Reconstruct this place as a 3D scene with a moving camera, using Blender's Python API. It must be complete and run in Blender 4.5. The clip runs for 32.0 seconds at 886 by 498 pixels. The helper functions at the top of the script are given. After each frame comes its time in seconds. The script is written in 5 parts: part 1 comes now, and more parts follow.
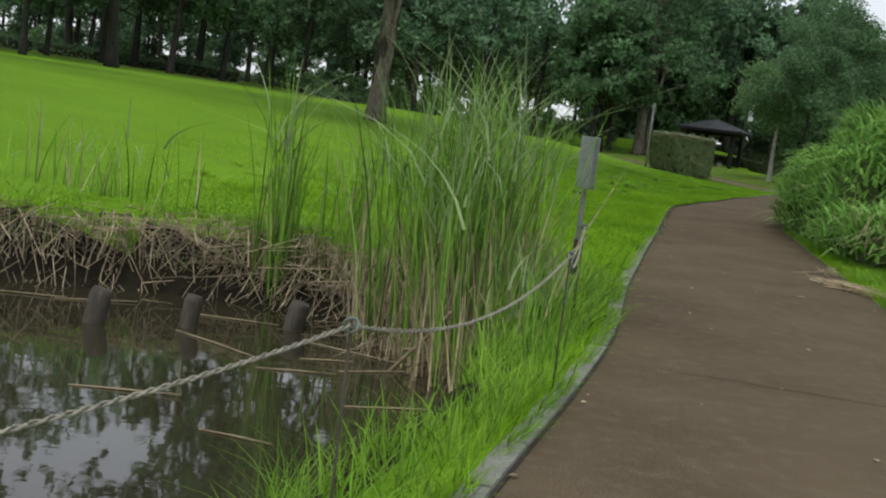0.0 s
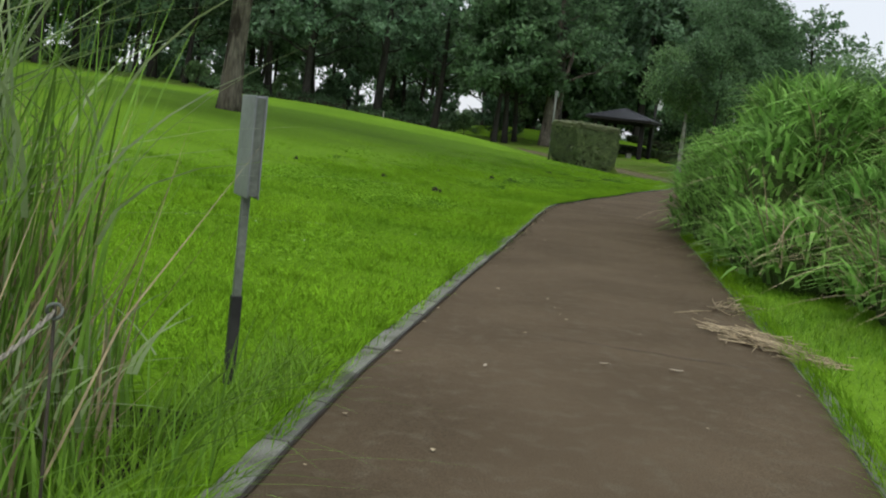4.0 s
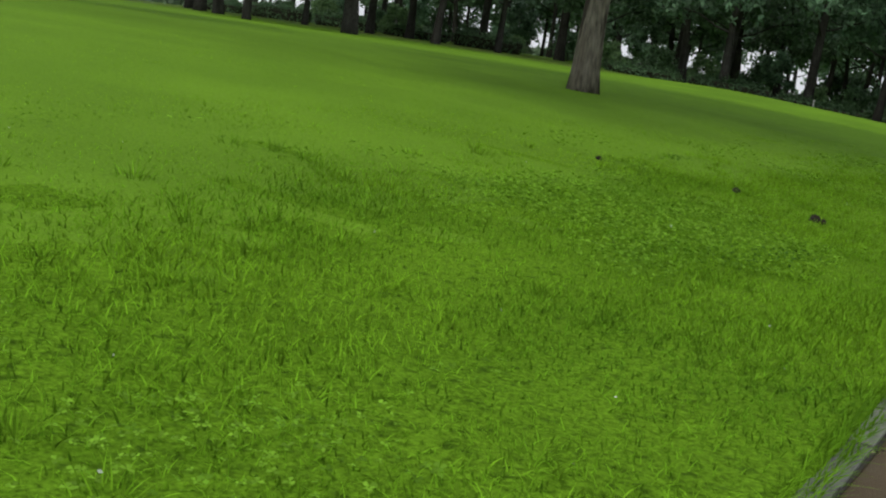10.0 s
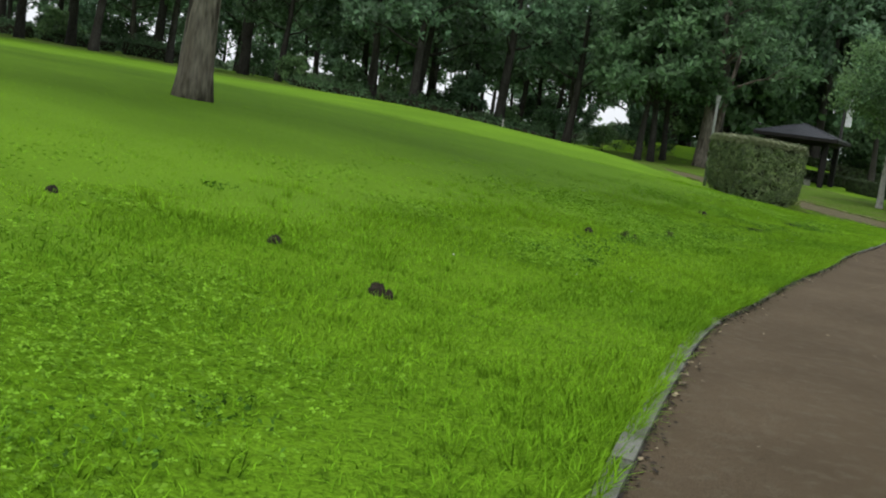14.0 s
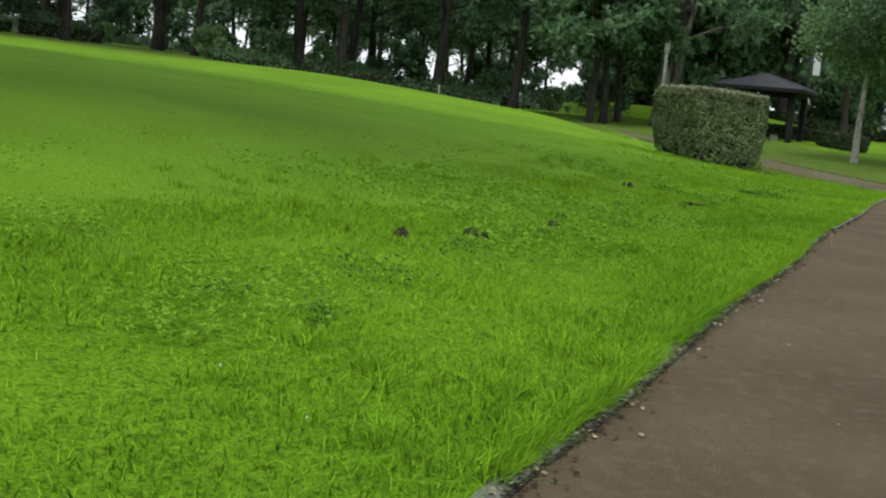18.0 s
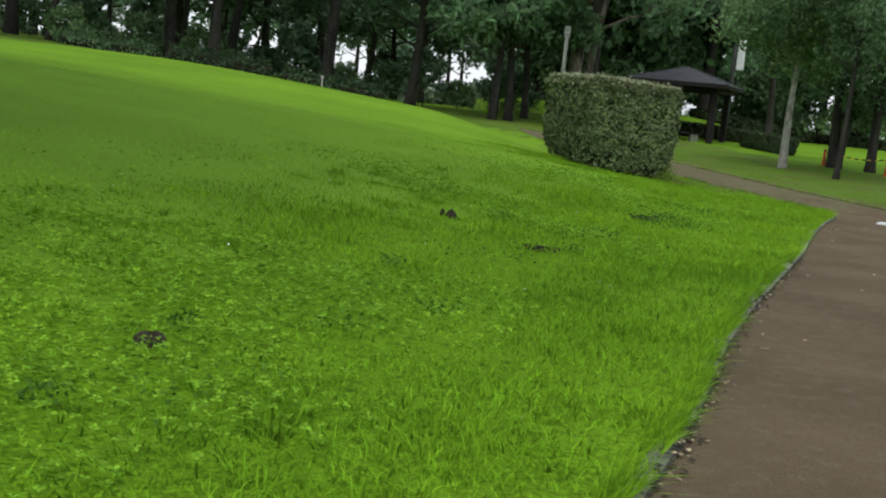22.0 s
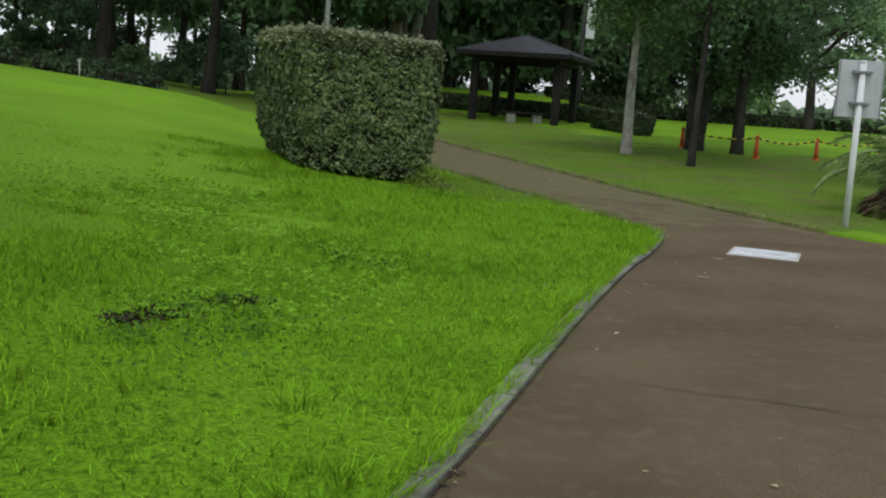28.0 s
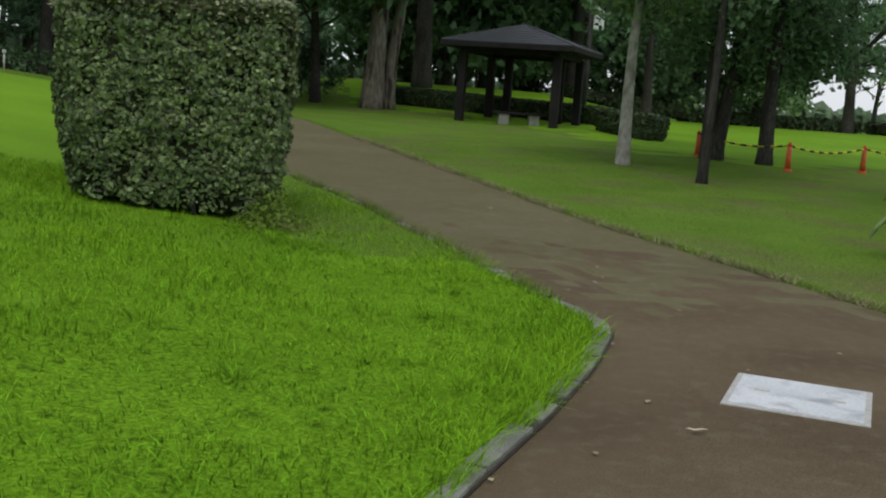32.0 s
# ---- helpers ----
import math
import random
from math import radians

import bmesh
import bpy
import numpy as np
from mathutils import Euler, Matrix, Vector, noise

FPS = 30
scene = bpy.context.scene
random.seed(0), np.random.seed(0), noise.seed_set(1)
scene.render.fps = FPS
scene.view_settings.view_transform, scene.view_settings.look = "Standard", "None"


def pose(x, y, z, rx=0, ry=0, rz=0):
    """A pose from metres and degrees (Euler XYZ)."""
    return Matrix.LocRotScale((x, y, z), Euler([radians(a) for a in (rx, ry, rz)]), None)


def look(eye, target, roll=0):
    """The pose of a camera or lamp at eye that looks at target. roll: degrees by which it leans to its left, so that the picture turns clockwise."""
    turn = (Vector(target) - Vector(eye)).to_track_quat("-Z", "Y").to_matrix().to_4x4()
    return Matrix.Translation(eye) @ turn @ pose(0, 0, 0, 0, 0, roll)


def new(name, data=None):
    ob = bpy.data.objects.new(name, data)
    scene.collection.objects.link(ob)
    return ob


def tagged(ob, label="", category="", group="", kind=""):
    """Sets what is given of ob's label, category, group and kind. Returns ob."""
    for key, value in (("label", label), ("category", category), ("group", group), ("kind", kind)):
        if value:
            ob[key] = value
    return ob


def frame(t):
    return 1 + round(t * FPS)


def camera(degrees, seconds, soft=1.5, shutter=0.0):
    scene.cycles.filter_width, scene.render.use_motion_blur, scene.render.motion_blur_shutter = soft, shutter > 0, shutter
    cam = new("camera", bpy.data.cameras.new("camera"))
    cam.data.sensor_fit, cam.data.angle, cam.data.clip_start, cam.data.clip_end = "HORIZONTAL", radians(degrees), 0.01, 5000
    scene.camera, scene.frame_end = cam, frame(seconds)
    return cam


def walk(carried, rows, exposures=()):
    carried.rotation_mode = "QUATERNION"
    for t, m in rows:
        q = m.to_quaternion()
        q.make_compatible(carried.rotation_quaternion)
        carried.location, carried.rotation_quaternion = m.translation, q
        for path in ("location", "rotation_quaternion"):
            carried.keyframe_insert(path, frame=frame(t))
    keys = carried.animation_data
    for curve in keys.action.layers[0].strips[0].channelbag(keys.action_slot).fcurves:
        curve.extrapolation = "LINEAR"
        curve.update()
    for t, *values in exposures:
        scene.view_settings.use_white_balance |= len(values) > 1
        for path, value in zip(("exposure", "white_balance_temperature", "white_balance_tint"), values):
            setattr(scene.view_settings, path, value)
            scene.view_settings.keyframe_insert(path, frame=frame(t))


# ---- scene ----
cam = camera(43.5, 32.0, soft=2.1)
METRES, EYE, TILT, LEAN, TURN = 44.0, 1.15, -6.3, -7.0, 0.0
ROWS = [
    (0.0, -0.004, -0.012, 0.0, 0.0, 0.0, -0.0),
    (0.5, 0.0021, 0.0007, 0.001, -0.37, -0.02, 0.47),
    (1.0, 0.0065, 0.0142, 0.002, -0.7, -0.12, 0.97),
    (1.5, 0.0128, 0.0265, 0.0027, -0.8, 0.01, 1.48),
    (2.0, 0.0172, 0.0392, 0.0026, -1.99, -0.5, 1.16),
    (2.5, 0.0214, 0.0512, 0.0034, -3.81, -0.55, 1.03),
    (3.0, 0.0261, 0.0625, 0.0043, -3.83, -0.46, 0.94),
    (3.5, 0.03, 0.0752, 0.0057, -4.13, -0.27, 1.03),
    (5.5, 0.0412, 0.1211, 0.0092, -1.64, -1.66, 0.01),
    (6.0, 0.0435, 0.1356, 0.0109, -0.27, -2.24, -0.24),
    (6.5, 0.0466, 0.1493, 0.0125, 0.25, -2.09, -0.2),
    (7.0, 0.0486, 0.1645, 0.0146, -0.3, -1.6, 0.09),
    (7.5, 0.0515, 0.1786, 0.016, 0.34, -1.47, -0.1),
    (8.0, 0.0527, 0.1934, 0.0171, 3.21, -1.26, -0.37),
    (8.5, 0.0575, 0.2084, 0.018, 3.62, -1.37, 0.14),
    (9.0, 0.0584, 0.2225, 0.0187, 5.15, -1.01, 0.68),
    (9.5, 0.059, 0.2372, 0.0208, 8.64, -1.37, -0.91),
    (10.0, 0.0596, 0.2518, 0.0226, 17.99, -1.19, -2.46),
    (10.5, 0.0594, 0.2674, 0.0252, 22.73, -1.44, -2.21),
    (11.0, 0.0627, 0.283, 0.0266, 22.49, -1.27, -1.76),
    (11.5, 0.0647, 0.2992, 0.028, 13.67, -0.53, -2.12),
    (12.0, 0.0685, 0.3142, 0.0293, 6.92, 0.09, -2.16),
    (12.5, 0.0704, 0.3301, 0.0303, 6.03, 0.18, -2.32),
    (13.0, 0.0749, 0.3454, 0.031, 4.16, 0.57, -1.98),
    (13.5, 0.0788, 0.3593, 0.0317, 4.22, 0.24, -1.42),
    (14.0, 0.0826, 0.3747, 0.0336, 3.7, 0.33, -1.47),
    (14.5, 0.088, 0.3884, 0.0351, 1.5, 0.02, -0.28),
    (16.5, 0.1074, 0.449, 0.0392, 3.42, -1.01, 0.51),
    (17.0, 0.1112, 0.4656, 0.0395, 3.29, -1.53, 0.31),
    (17.5, 0.1158, 0.4823, 0.0409, 2.07, -1.24, 0.09),
    (18.0, 0.1197, 0.4987, 0.0423, 2.54, -1.06, 1.46),
    (18.5, 0.1242, 0.5173, 0.0441, 3.95, -2.37, 1.36),
    (19.0, 0.1288, 0.5345, 0.0455, 3.54, -2.4, 1.29),
    (19.5, 0.1318, 0.5524, 0.0477, 3.44, -2.06, 1.12),
    (20.0, 0.1378, 0.5703, 0.0491, 3.48, -1.99, 1.27),
    (20.5, 0.1422, 0.588, 0.0506, 2.6, -1.69, 1.41),
    (21.0, 0.1482, 0.6043, 0.0515, 2.08, -1.75, 1.34),
    (21.5, 0.153, 0.6213, 0.0523, 0.92, -1.87, 1.22),
    (22.0, 0.1605, 0.6372, 0.0533, -1.04, -1.3, 1.33),
    (22.5, 0.1651, 0.6523, 0.054, -1.9, -1.51, 1.92),
    (23.0, 0.1716, 0.6679, 0.0549, -1.64, -1.34, 2.28),
    (23.5, 0.1772, 0.6832, 0.0557, -0.97, -1.07, 2.29),
    (24.0, 0.1836, 0.7004, 0.0568, -1.21, -0.87, 2.1),
    (24.5, 0.1905, 0.7161, 0.0574, -2.89, -1.14, 3.11),
    (25.0, 0.1967, 0.733, 0.0593, -4.0, -1.29, 3.17),
    (25.5, 0.2046, 0.7481, 0.0599, -4.97, -1.5, 3.49),
    (26.0, 0.2115, 0.7643, 0.0614, -5.32, -1.38, 3.35),
    (26.5, 0.22, 0.7786, 0.0619, -6.74, -1.46, 3.77),
    (28.5, 0.2508, 0.8361, 0.0644, -6.27, -2.2, 3.96),
    (29.0, 0.2568, 0.8504, 0.0647, -4.34, -1.83, 3.23),
    (29.5, 0.262, 0.8663, 0.0663, -2.41, -2.62, 2.75),
    (30.0, 0.2678, 0.8814, 0.0677, -0.88, -2.25, 2.21),
    (30.5, 0.2739, 0.8986, 0.0695, -0.28, -2.1, 2.24),
    (31.0, 0.2816, 0.9134, 0.0702, -2.49, -2.02, 2.8),
    (31.5, 0.2874, 0.9288, 0.0712, -3.89, -2.07, 3.39),
    (32.0, 0.295, 0.9435, 0.0718, -4.96, -1.96, 3.48),
]
walk(cam, [(t, pose(0, 0, EYE, TILT, LEAN, TURN) @ pose(METRES * x, METRES * y, METRES * z, 90 + pitch, roll, yaw)) for t, x, y, z, yaw, pitch, roll in ROWS],
     exposures=[(0.0, 0.12), (3.0, 0.12), (6.0, 0.12), (9.0, 0.0), (10.0, -0.12), (11.0, -0.03), (13.0, 0.17), (16.5, 0.42), (18.0, 0.43), (19.5, 0.36), (21.0, 0.36), (24.0, 0.23), (28.0, 0.12), (32.0, 0.03)])


# ---- world, sun, exposure ----
SUN_EL, SUN_AZ = radians(58), radians(200)
world = bpy.data.worlds.new("overcast_sky")
scene.world = world
world.use_nodes = True
wn, wl = world.node_tree.nodes, world.node_tree.links
sky = wn.new("ShaderNodeTexSky")
sky.sky_type, sky.sun_disc = "NISHITA", False
sky.sun_elevation, sky.sun_rotation = SUN_EL, SUN_AZ
sky.air_density, sky.dust_density, sky.ozone_density = 1.0, 2.0, 1.0
cloud = wn.new("ShaderNodeMix")             # an even layer of cloud over the clear sky
cloud.data_type = "RGBA"
cloud.inputs[0].default_value = 0.8
cloud.inputs[7].default_value = (7.1, 7.4, 7.9, 1)
wl.new(sky.outputs[0], cloud.inputs[6])
wl.new(cloud.outputs[2], wn["Background"].inputs[0])
wn["Background"].inputs[1].default_value = 0.12
sun = new("sun", bpy.data.lights.new("sun", "SUN"))
sun.data.energy, sun.data.angle, sun.data.color = 1.0, radians(25), (1.0, 0.96, 0.9)
sun.matrix_world = look((20, -20, 40), (20 - math.sin(SUN_AZ), -20 - math.cos(SUN_AZ), 40 - math.tan(SUN_EL)))

# ---- materials ----
def material(name, c1, c2, scale=8.0, rough=0.85, bump=0.0, bump_scale=60.0, fine=0.35, spread=0.0, island=0.0,
             through_light=0.0, metal=0.0, spec=0.3, stretch=(1, 1, 1), c3=None, c3_scale=0.7, c3_low=0.5, c3_high=0.7, upright=0.0):
    """Two colours mixed by coarse and fine noise, with relief; c3: patches of a third colour; spread, island: how far single
    objects or loose pieces differ in brightness; through_light: how much light leaves let through."""
    m = bpy.data.materials.new(name)
    m.use_nodes = True
    n, l = m.node_tree.nodes, m.node_tree.links
    b = n["Principled BSDF"]
    geo = n.new("ShaderNodeNewGeometry")
    vec = geo.outputs["Position"]
    if stretch != (1, 1, 1):
        mul = n.new("ShaderNodeVectorMath")
        mul.operation = "MULTIPLY"
        l.new(vec, mul.inputs[0])
        mul.inputs[1].default_value = stretch
        vec = mul.outputs[0]

    def noise_at(s, detail=4.0):
        t = n.new("ShaderNodeTexNoise")
        l.new(vec, t.inputs["Vector"])
        t.inputs["Scale"].default_value, t.inputs["Detail"].default_value = s, detail
        return t.outputs["Fac"]

    def mixed(fac, a, c, mode="MIX"):
        x = n.new("ShaderNodeMix")
        x.data_type, x.blend_type = "RGBA", mode
        for sock, v in ((x.inputs[0], fac), (x.inputs[6], a), (x.inputs[7], c)):
            if hasattr(v, "links"):
                l.new(v, sock)
            elif isinstance(v, (int, float)):
                sock.default_value = v
            else:
                sock.default_value = (*v, 1)
        return x.outputs[2]

    def ranged(v, lo, hi, a=0.0, c=1.0):
        r = n.new("ShaderNodeMapRange")
        l.new(v, r.inputs[0])
        for k, w in zip((1, 2, 3, 4), (lo, hi, a, c)):
            r.inputs[k].default_value = w
        return r.outputs[0]

    col = mixed(ranged(noise_at(scale), 0.3, 0.7), c1, c2)
    if c3:
        col = mixed(ranged(noise_at(c3_scale, 6.0), c3_low, c3_high), col, c3)
    if fine:
        f = ranged(noise_at(bump_scale, 3.0), 0.25, 0.75, 1 - fine, 1 + fine)
        col = mixed(1.0, col, f, "MULTIPLY")
    if spread:
        oi = n.new("ShaderNodeObjectInfo")
        col = mixed(1.0, col, ranged(oi.outputs["Random"], 0, 1, 1 - spread, 1 + spread), "MULTIPLY")
    if island:
        col = mixed(1.0, col, ranged(geo.outputs["Random Per Island"], 0, 1, 1 - island, 1 + island), "MULTIPLY")
    l.new(col, b.inputs["Base Color"])
    b.inputs["Roughness"].default_value, b.inputs["Metallic"].default_value = rough, metal
    b.inputs["Specular IOR Level"].default_value = spec
    if bump:
        bp = n.new("ShaderNodeBump")
        bp.inputs["Strength"].default_value, bp.inputs["Distance"].default_value = bump, 0.02
        l.new(noise_at(bump_scale * 0.7, 5.0), bp.inputs["Height"])
        l.new(bp.outputs[0], b.inputs["Normal"])
    if upright:                                 # thin blades shade like the soft sward that they form
        vm = n.new("ShaderNodeMix")
        vm.data_type = "VECTOR"
        vm.inputs[0].default_value = upright
        l.new(geo.outputs["Normal"], vm.inputs[4])
        vm.inputs[5].default_value = (0, 0, 1)
        nz = n.new("ShaderNodeVectorMath")
        nz.operation = "NORMALIZE"
        l.new(vm.outputs[1], nz.inputs[0])
        l.new(nz.outputs[0], b.inputs["Normal"])
    if through_light:
        tr = n.new("ShaderNodeBsdfTranslucent")
        l.new(col, tr.inputs["Color"])
        mx = n.new("ShaderNodeMixShader")
        mx.inputs[0].default_value = through_light
        l.new(b.outputs[0], mx.inputs[1])
        l.new(tr.outputs[0], mx.inputs[2])
        l.new(mx.outputs[0], n["Material Output"].inputs[0])
    return m


LAWN = material("lawn", (0.121, 0.247, 0.012), (0.154, 0.304, 0.015), 0.45, 0.95, 0.5, 45, 0.26, spec=0.1, c3=(0.106, 0.214, 0.010), c3_scale=0.2)
# pond mud, made near-black to carry the shade under the bank's overhang
SHADEMUD = material("mud", (0.010, 0.008, 0.006), (0.026, 0.021, 0.014), 3, 0.9, 0.5, 30, spec=0.08)
ASPHALT = material("brown_asphalt", (0.094, 0.071, 0.043), (0.138, 0.105, 0.065), 0.9, 0.95, 0.5, 170, 0.5, spec=0.12,
                   c3=(0.147, 0.124, 0.082), c3_scale=9.0, c3_low=0.5, c3_high=0.85)
KERB = material("kerb_concrete", (0.165, 0.17, 0.14), (0.25, 0.258, 0.222), 5, 0.9, 0.6, 120, 0.3, spread=0.18, c3=(0.10, 0.115, 0.065), c3_scale=3, c3_low=0.52, c3_high=0.7)
BLADE = material("grass_blade", (0.180, 0.385, 0.018), (0.262, 0.505, 0.026), 0.5, 0.8, 0, 5, 0.12, island=0.48, through_light=0.4, spec=0.05, upright=0.85, c3=(0.140, 0.315, 0.018), c3_scale=0.35)
BANKBLADE = material("bank_grass_blade", (0.13, 0.28, 0.018), (0.22, 0.39, 0.035), 1.8, 0.55, 0, 5, 0.15, island=0.45, through_light=0.35, spec=0.25, upright=0.2)
BARK = material("bark", (0.12, 0.103, 0.08), (0.20, 0.18, 0.147), 3, 0.95, 1.0, 16, 0.5, stretch=(1, 1, 0.2), spec=0.1, c3=(0.05, 0.042, 0.033), c3_scale=3.6, c3_low=0.52, c3_high=0.6)
DARKBARK = material("dark_bark", (0.028, 0.026, 0.022), (0.060, 0.057, 0.050), 3, 0.95, 0.8, 22, 0.5, stretch=(1, 1, 0.3), spec=0.1)
PALEBARK = material("pale_bark", (0.27, 0.26, 0.225), (0.40, 0.39, 0.35), 5, 0.9, 0.5, 14, 0.3, stretch=(1, 1, 0.6), spec=0.1, c3=(0.17, 0.165, 0.135), c3_scale=4)
WOODLEAF = material("wood_leaf", (0.066, 0.134, 0.056), (0.11, 0.198, 0.086), 0.5, 0.6, 0, 3, 0.2, spread=0.3, island=0.55, through_light=0.4, spec=0.3, upright=0.3)
OAKLEAF = material("oak_leaf", (0.092, 0.185, 0.092), (0.15, 0.262, 0.138), 0.5, 0.55, 0, 3, 0.2, spread=0.25, island=0.55, through_light=0.4, spec=0.4, upright=0.35)
# greyer and paler than the near leaves: distance haze mixed into the colour
HAZELEAF = material("far_leaf", (0.12, 0.19, 0.10), (0.19, 0.26, 0.16), 0.1, 0.7, 0, 3, 0.2, island=0.4, through_light=0.4, spec=0.2, upright=0.3)
LIGHTLEAF = material("light_leaf", (0.125, 0.23, 0.085), (0.18, 0.30, 0.12), 0.5, 0.6, 0, 3, 0.2, island=0.5, through_light=0.4, upright=0.25)
HEDGELEAF = material("hedge_leaf", (0.088, 0.138, 0.042), (0.158, 0.215, 0.078), 2, 0.45, 0, 9, 0.3, island=0.8, through_light=0.15, spec=0.5)
HEDGETIP = material("hedge_new_growth", (0.20, 0.24, 0.12), (0.30, 0.32, 0.19), 3, 0.5, 0, 9, 0.2, island=0.4, through_light=0.2)
DARKHEDGE = material("dark_hedge", (0.035, 0.06, 0.02), (0.055, 0.085, 0.032), 2, 0.6, 0, 9, 0.3, island=0.6, through_light=0.15)
DARKCORE = material("hedge_core", (0.02, 0.022, 0.012), (0.035, 0.035, 0.02), 5, 0.95, 0.5, 20)
ROOF = material("roof_slate", (0.04, 0.043, 0.05), (0.058, 0.061, 0.07), 2, 0.45, 0.2, 25, 0.2)
DARKWOOD = material("dark_timber", (0.012, 0.011, 0.011), (0.023, 0.021, 0.020), 4, 0.85, 0.4, 30, stretch=(1, 1, 0.2), spec=0.15)
WATER = material("pond_water", (0.03, 0.027, 0.016), (0.04, 0.035, 0.02), 0.5, 0.02, 0.05, 5, 0.1, spec=0.8)

# ---- mesh helpers ----
def fast_mesh(name, verts, quads=None, tris=None, mats=(), smooth=False):
    """A mesh from arrays of corners, quads and triangles."""
    me = bpy.data.meshes.new(name)
    faces = []
    if quads is not None and len(quads):
        faces.append((np.asarray(quads, dtype=np.int32).reshape(-1), 4))
    if tris is not None and len(tris):
        faces.append((np.asarray(tris, dtype=np.int32).reshape(-1), 3))
    loops = np.concatenate([f for f, k in faces])
    totals = np.concatenate([np.full(len(f) // k, k, dtype=np.int32) for f, k in faces])
    starts = np.concatenate([[0], np.cumsum(totals)[:-1]]).astype(np.int32)
    me.vertices.add(len(verts))
    me.vertices.foreach_set("co", np.asarray(verts, dtype=np.float32).reshape(-1))
    me.loops.add(len(loops))
    me.loops.foreach_set("vertex_index", loops)
    me.polygons.add(len(totals))
    me.polygons.foreach_set("loop_start", starts)
    me.polygons.foreach_set("loop_total", totals)
    if smooth:
        me.polygons.foreach_set("use_smooth", np.ones(len(totals), dtype=bool))
    for m in mats:
        me.materials.append(m)
    me.update(calc_edges=True)
    return me


def part(name, data, mat, parent=None, label=""):
    """Links a bmesh or mesh as one object, under a thing or a part where one is given."""
    if isinstance(data, bmesh.types.BMesh):
        me = bpy.data.meshes.new(name)
        data.to_mesh(me)
        data.free()
        data = me
    if mat and not data.materials:
        data.materials.append(mat)
    ob = new(name, data)
    ob.parent = parent
    return tagged(ob, label)


def thing(name, x=0.0, y=0.0, z=0.0, rz=0.0, label="", category="", group="", kind=""):
    """An Empty at the base of a thing."""
    ob = new(name)
    ob.matrix_basis = pose(x, y, z, 0, 0, rz)
    ob.empty_display_size = 0.1
    return tagged(ob, label, category, group, kind)


def tube(bm, pts, radii, sides=8, cap=True, wobble=0.0, rng=None):
    """A tapered tube along points."""
    pts = [Vector(p) for p in pts]
    rings = []
    for i, p in enumerate(pts):
        d = (pts[min(i + 1, len(pts) - 1)] - pts[max(i - 1, 0)]).normalized()
        u = d.cross(Vector((0.31, 0.95, 0.05))).normalized()
        v = d.cross(u)
        ring = []
        for k in range(sides):
            a = 2 * math.pi * k / sides
            r = radii[i] * (1 + (rng.uniform(-wobble, wobble) if rng else 0))
            ring.append(bm.verts.new(p + (u * math.cos(a) + v * math.sin(a)) * r))
        rings.append(ring)
    for a, b in zip(rings, rings[1:]):
        for k in range(sides):
            f = bm.faces.new((a[k], a[(k + 1) % sides], b[(k + 1) % sides], b[k]))
            f.smooth = True
    if cap:
        bm.faces.new(rings[0][::-1])
        bm.faces.new(rings[-1])
    return bm


def box(bm, x0, y0, z0, x1, y1, z1, bevel=0.0):
    vs = bmesh.ops.create_cube(bm, size=1.0, matrix=Matrix.Translation(((x0 + x1) / 2, (y0 + y1) / 2, (z0 + z1) / 2)) @ Matrix.Diagonal((x1 - x0, y1 - y0, z1 - z0, 1)))["verts"]
    if bevel:
        es = list({e for v in vs for e in v.link_edges})
        bmesh.ops.bevel(bm, geom=es, offset=bevel, segments=2, affect="EDGES", profile=0.6)
    return bm


def leaf_mesh(name, centres, size, rng, mat, normals=None, along=1.6, droop=0.0):
    """Small folded leaves, one at each centre, turned at random (or about the given normals)."""
    n = len(centres)
    d = rng.normal(size=(n, 3))
    if normals is not None:
        d = normals + 0.75 * d / np.linalg.norm(d, axis=1)[:, None]
    d /= np.linalg.norm(d, axis=1)[:, None] + 1e-9
    r = rng.normal(size=(n, 3))
    r[:, 2] -= droop
    u = np.cross(d, r)
    u /= np.linalg.norm(u, axis=1)[:, None] + 1e-9
    v = np.cross(d, u)
    s = (size * rng.uniform(0.6, 1.35, n))[:, None]
    verts = np.stack([centres - v * s * along * 0.5, centres + u * s * 0.5 + d * s * 0.12, centres + v * s * along * 0.5, centres - u * s * 0.5 + d * s * 0.12], axis=1).reshape(-1, 3)
    k = np.arange(n) * 4
    quads = np.stack([k, k + 1, k + 2, k + 3], axis=1)
    return fast_mesh(name, verts, quads, mats=(mat,))


def spray_mesh(name, centres, size, rng, mat, per=7):
    """Sprays of narrow leaves that fan out from twig ends."""
    n = len(centres) * per
    c = np.repeat(centres, per, axis=0)
    d = rng.normal(size=(n, 3)) + (0, 0, 0.45)
    d /= np.linalg.norm(d, axis=1)[:, None]
    u = np.cross(d, rng.normal(size=(n, 3)))
    u /= np.linalg.norm(u, axis=1)[:, None]
    s = (size * rng.uniform(0.6, 1.3, n))[:, None]
    verts = np.stack([c, c + d * s * 0.6 + u * s * 0.2, c + d * s - (0, 0, 0.1) * s, c + d * s * 0.6 - u * s * 0.2], axis=1).reshape(-1, 3)
    k = np.arange(n) * 4
    return fast_mesh(name, verts, np.stack([k, k + 1, k + 2, k + 3], axis=1), mats=(mat,))


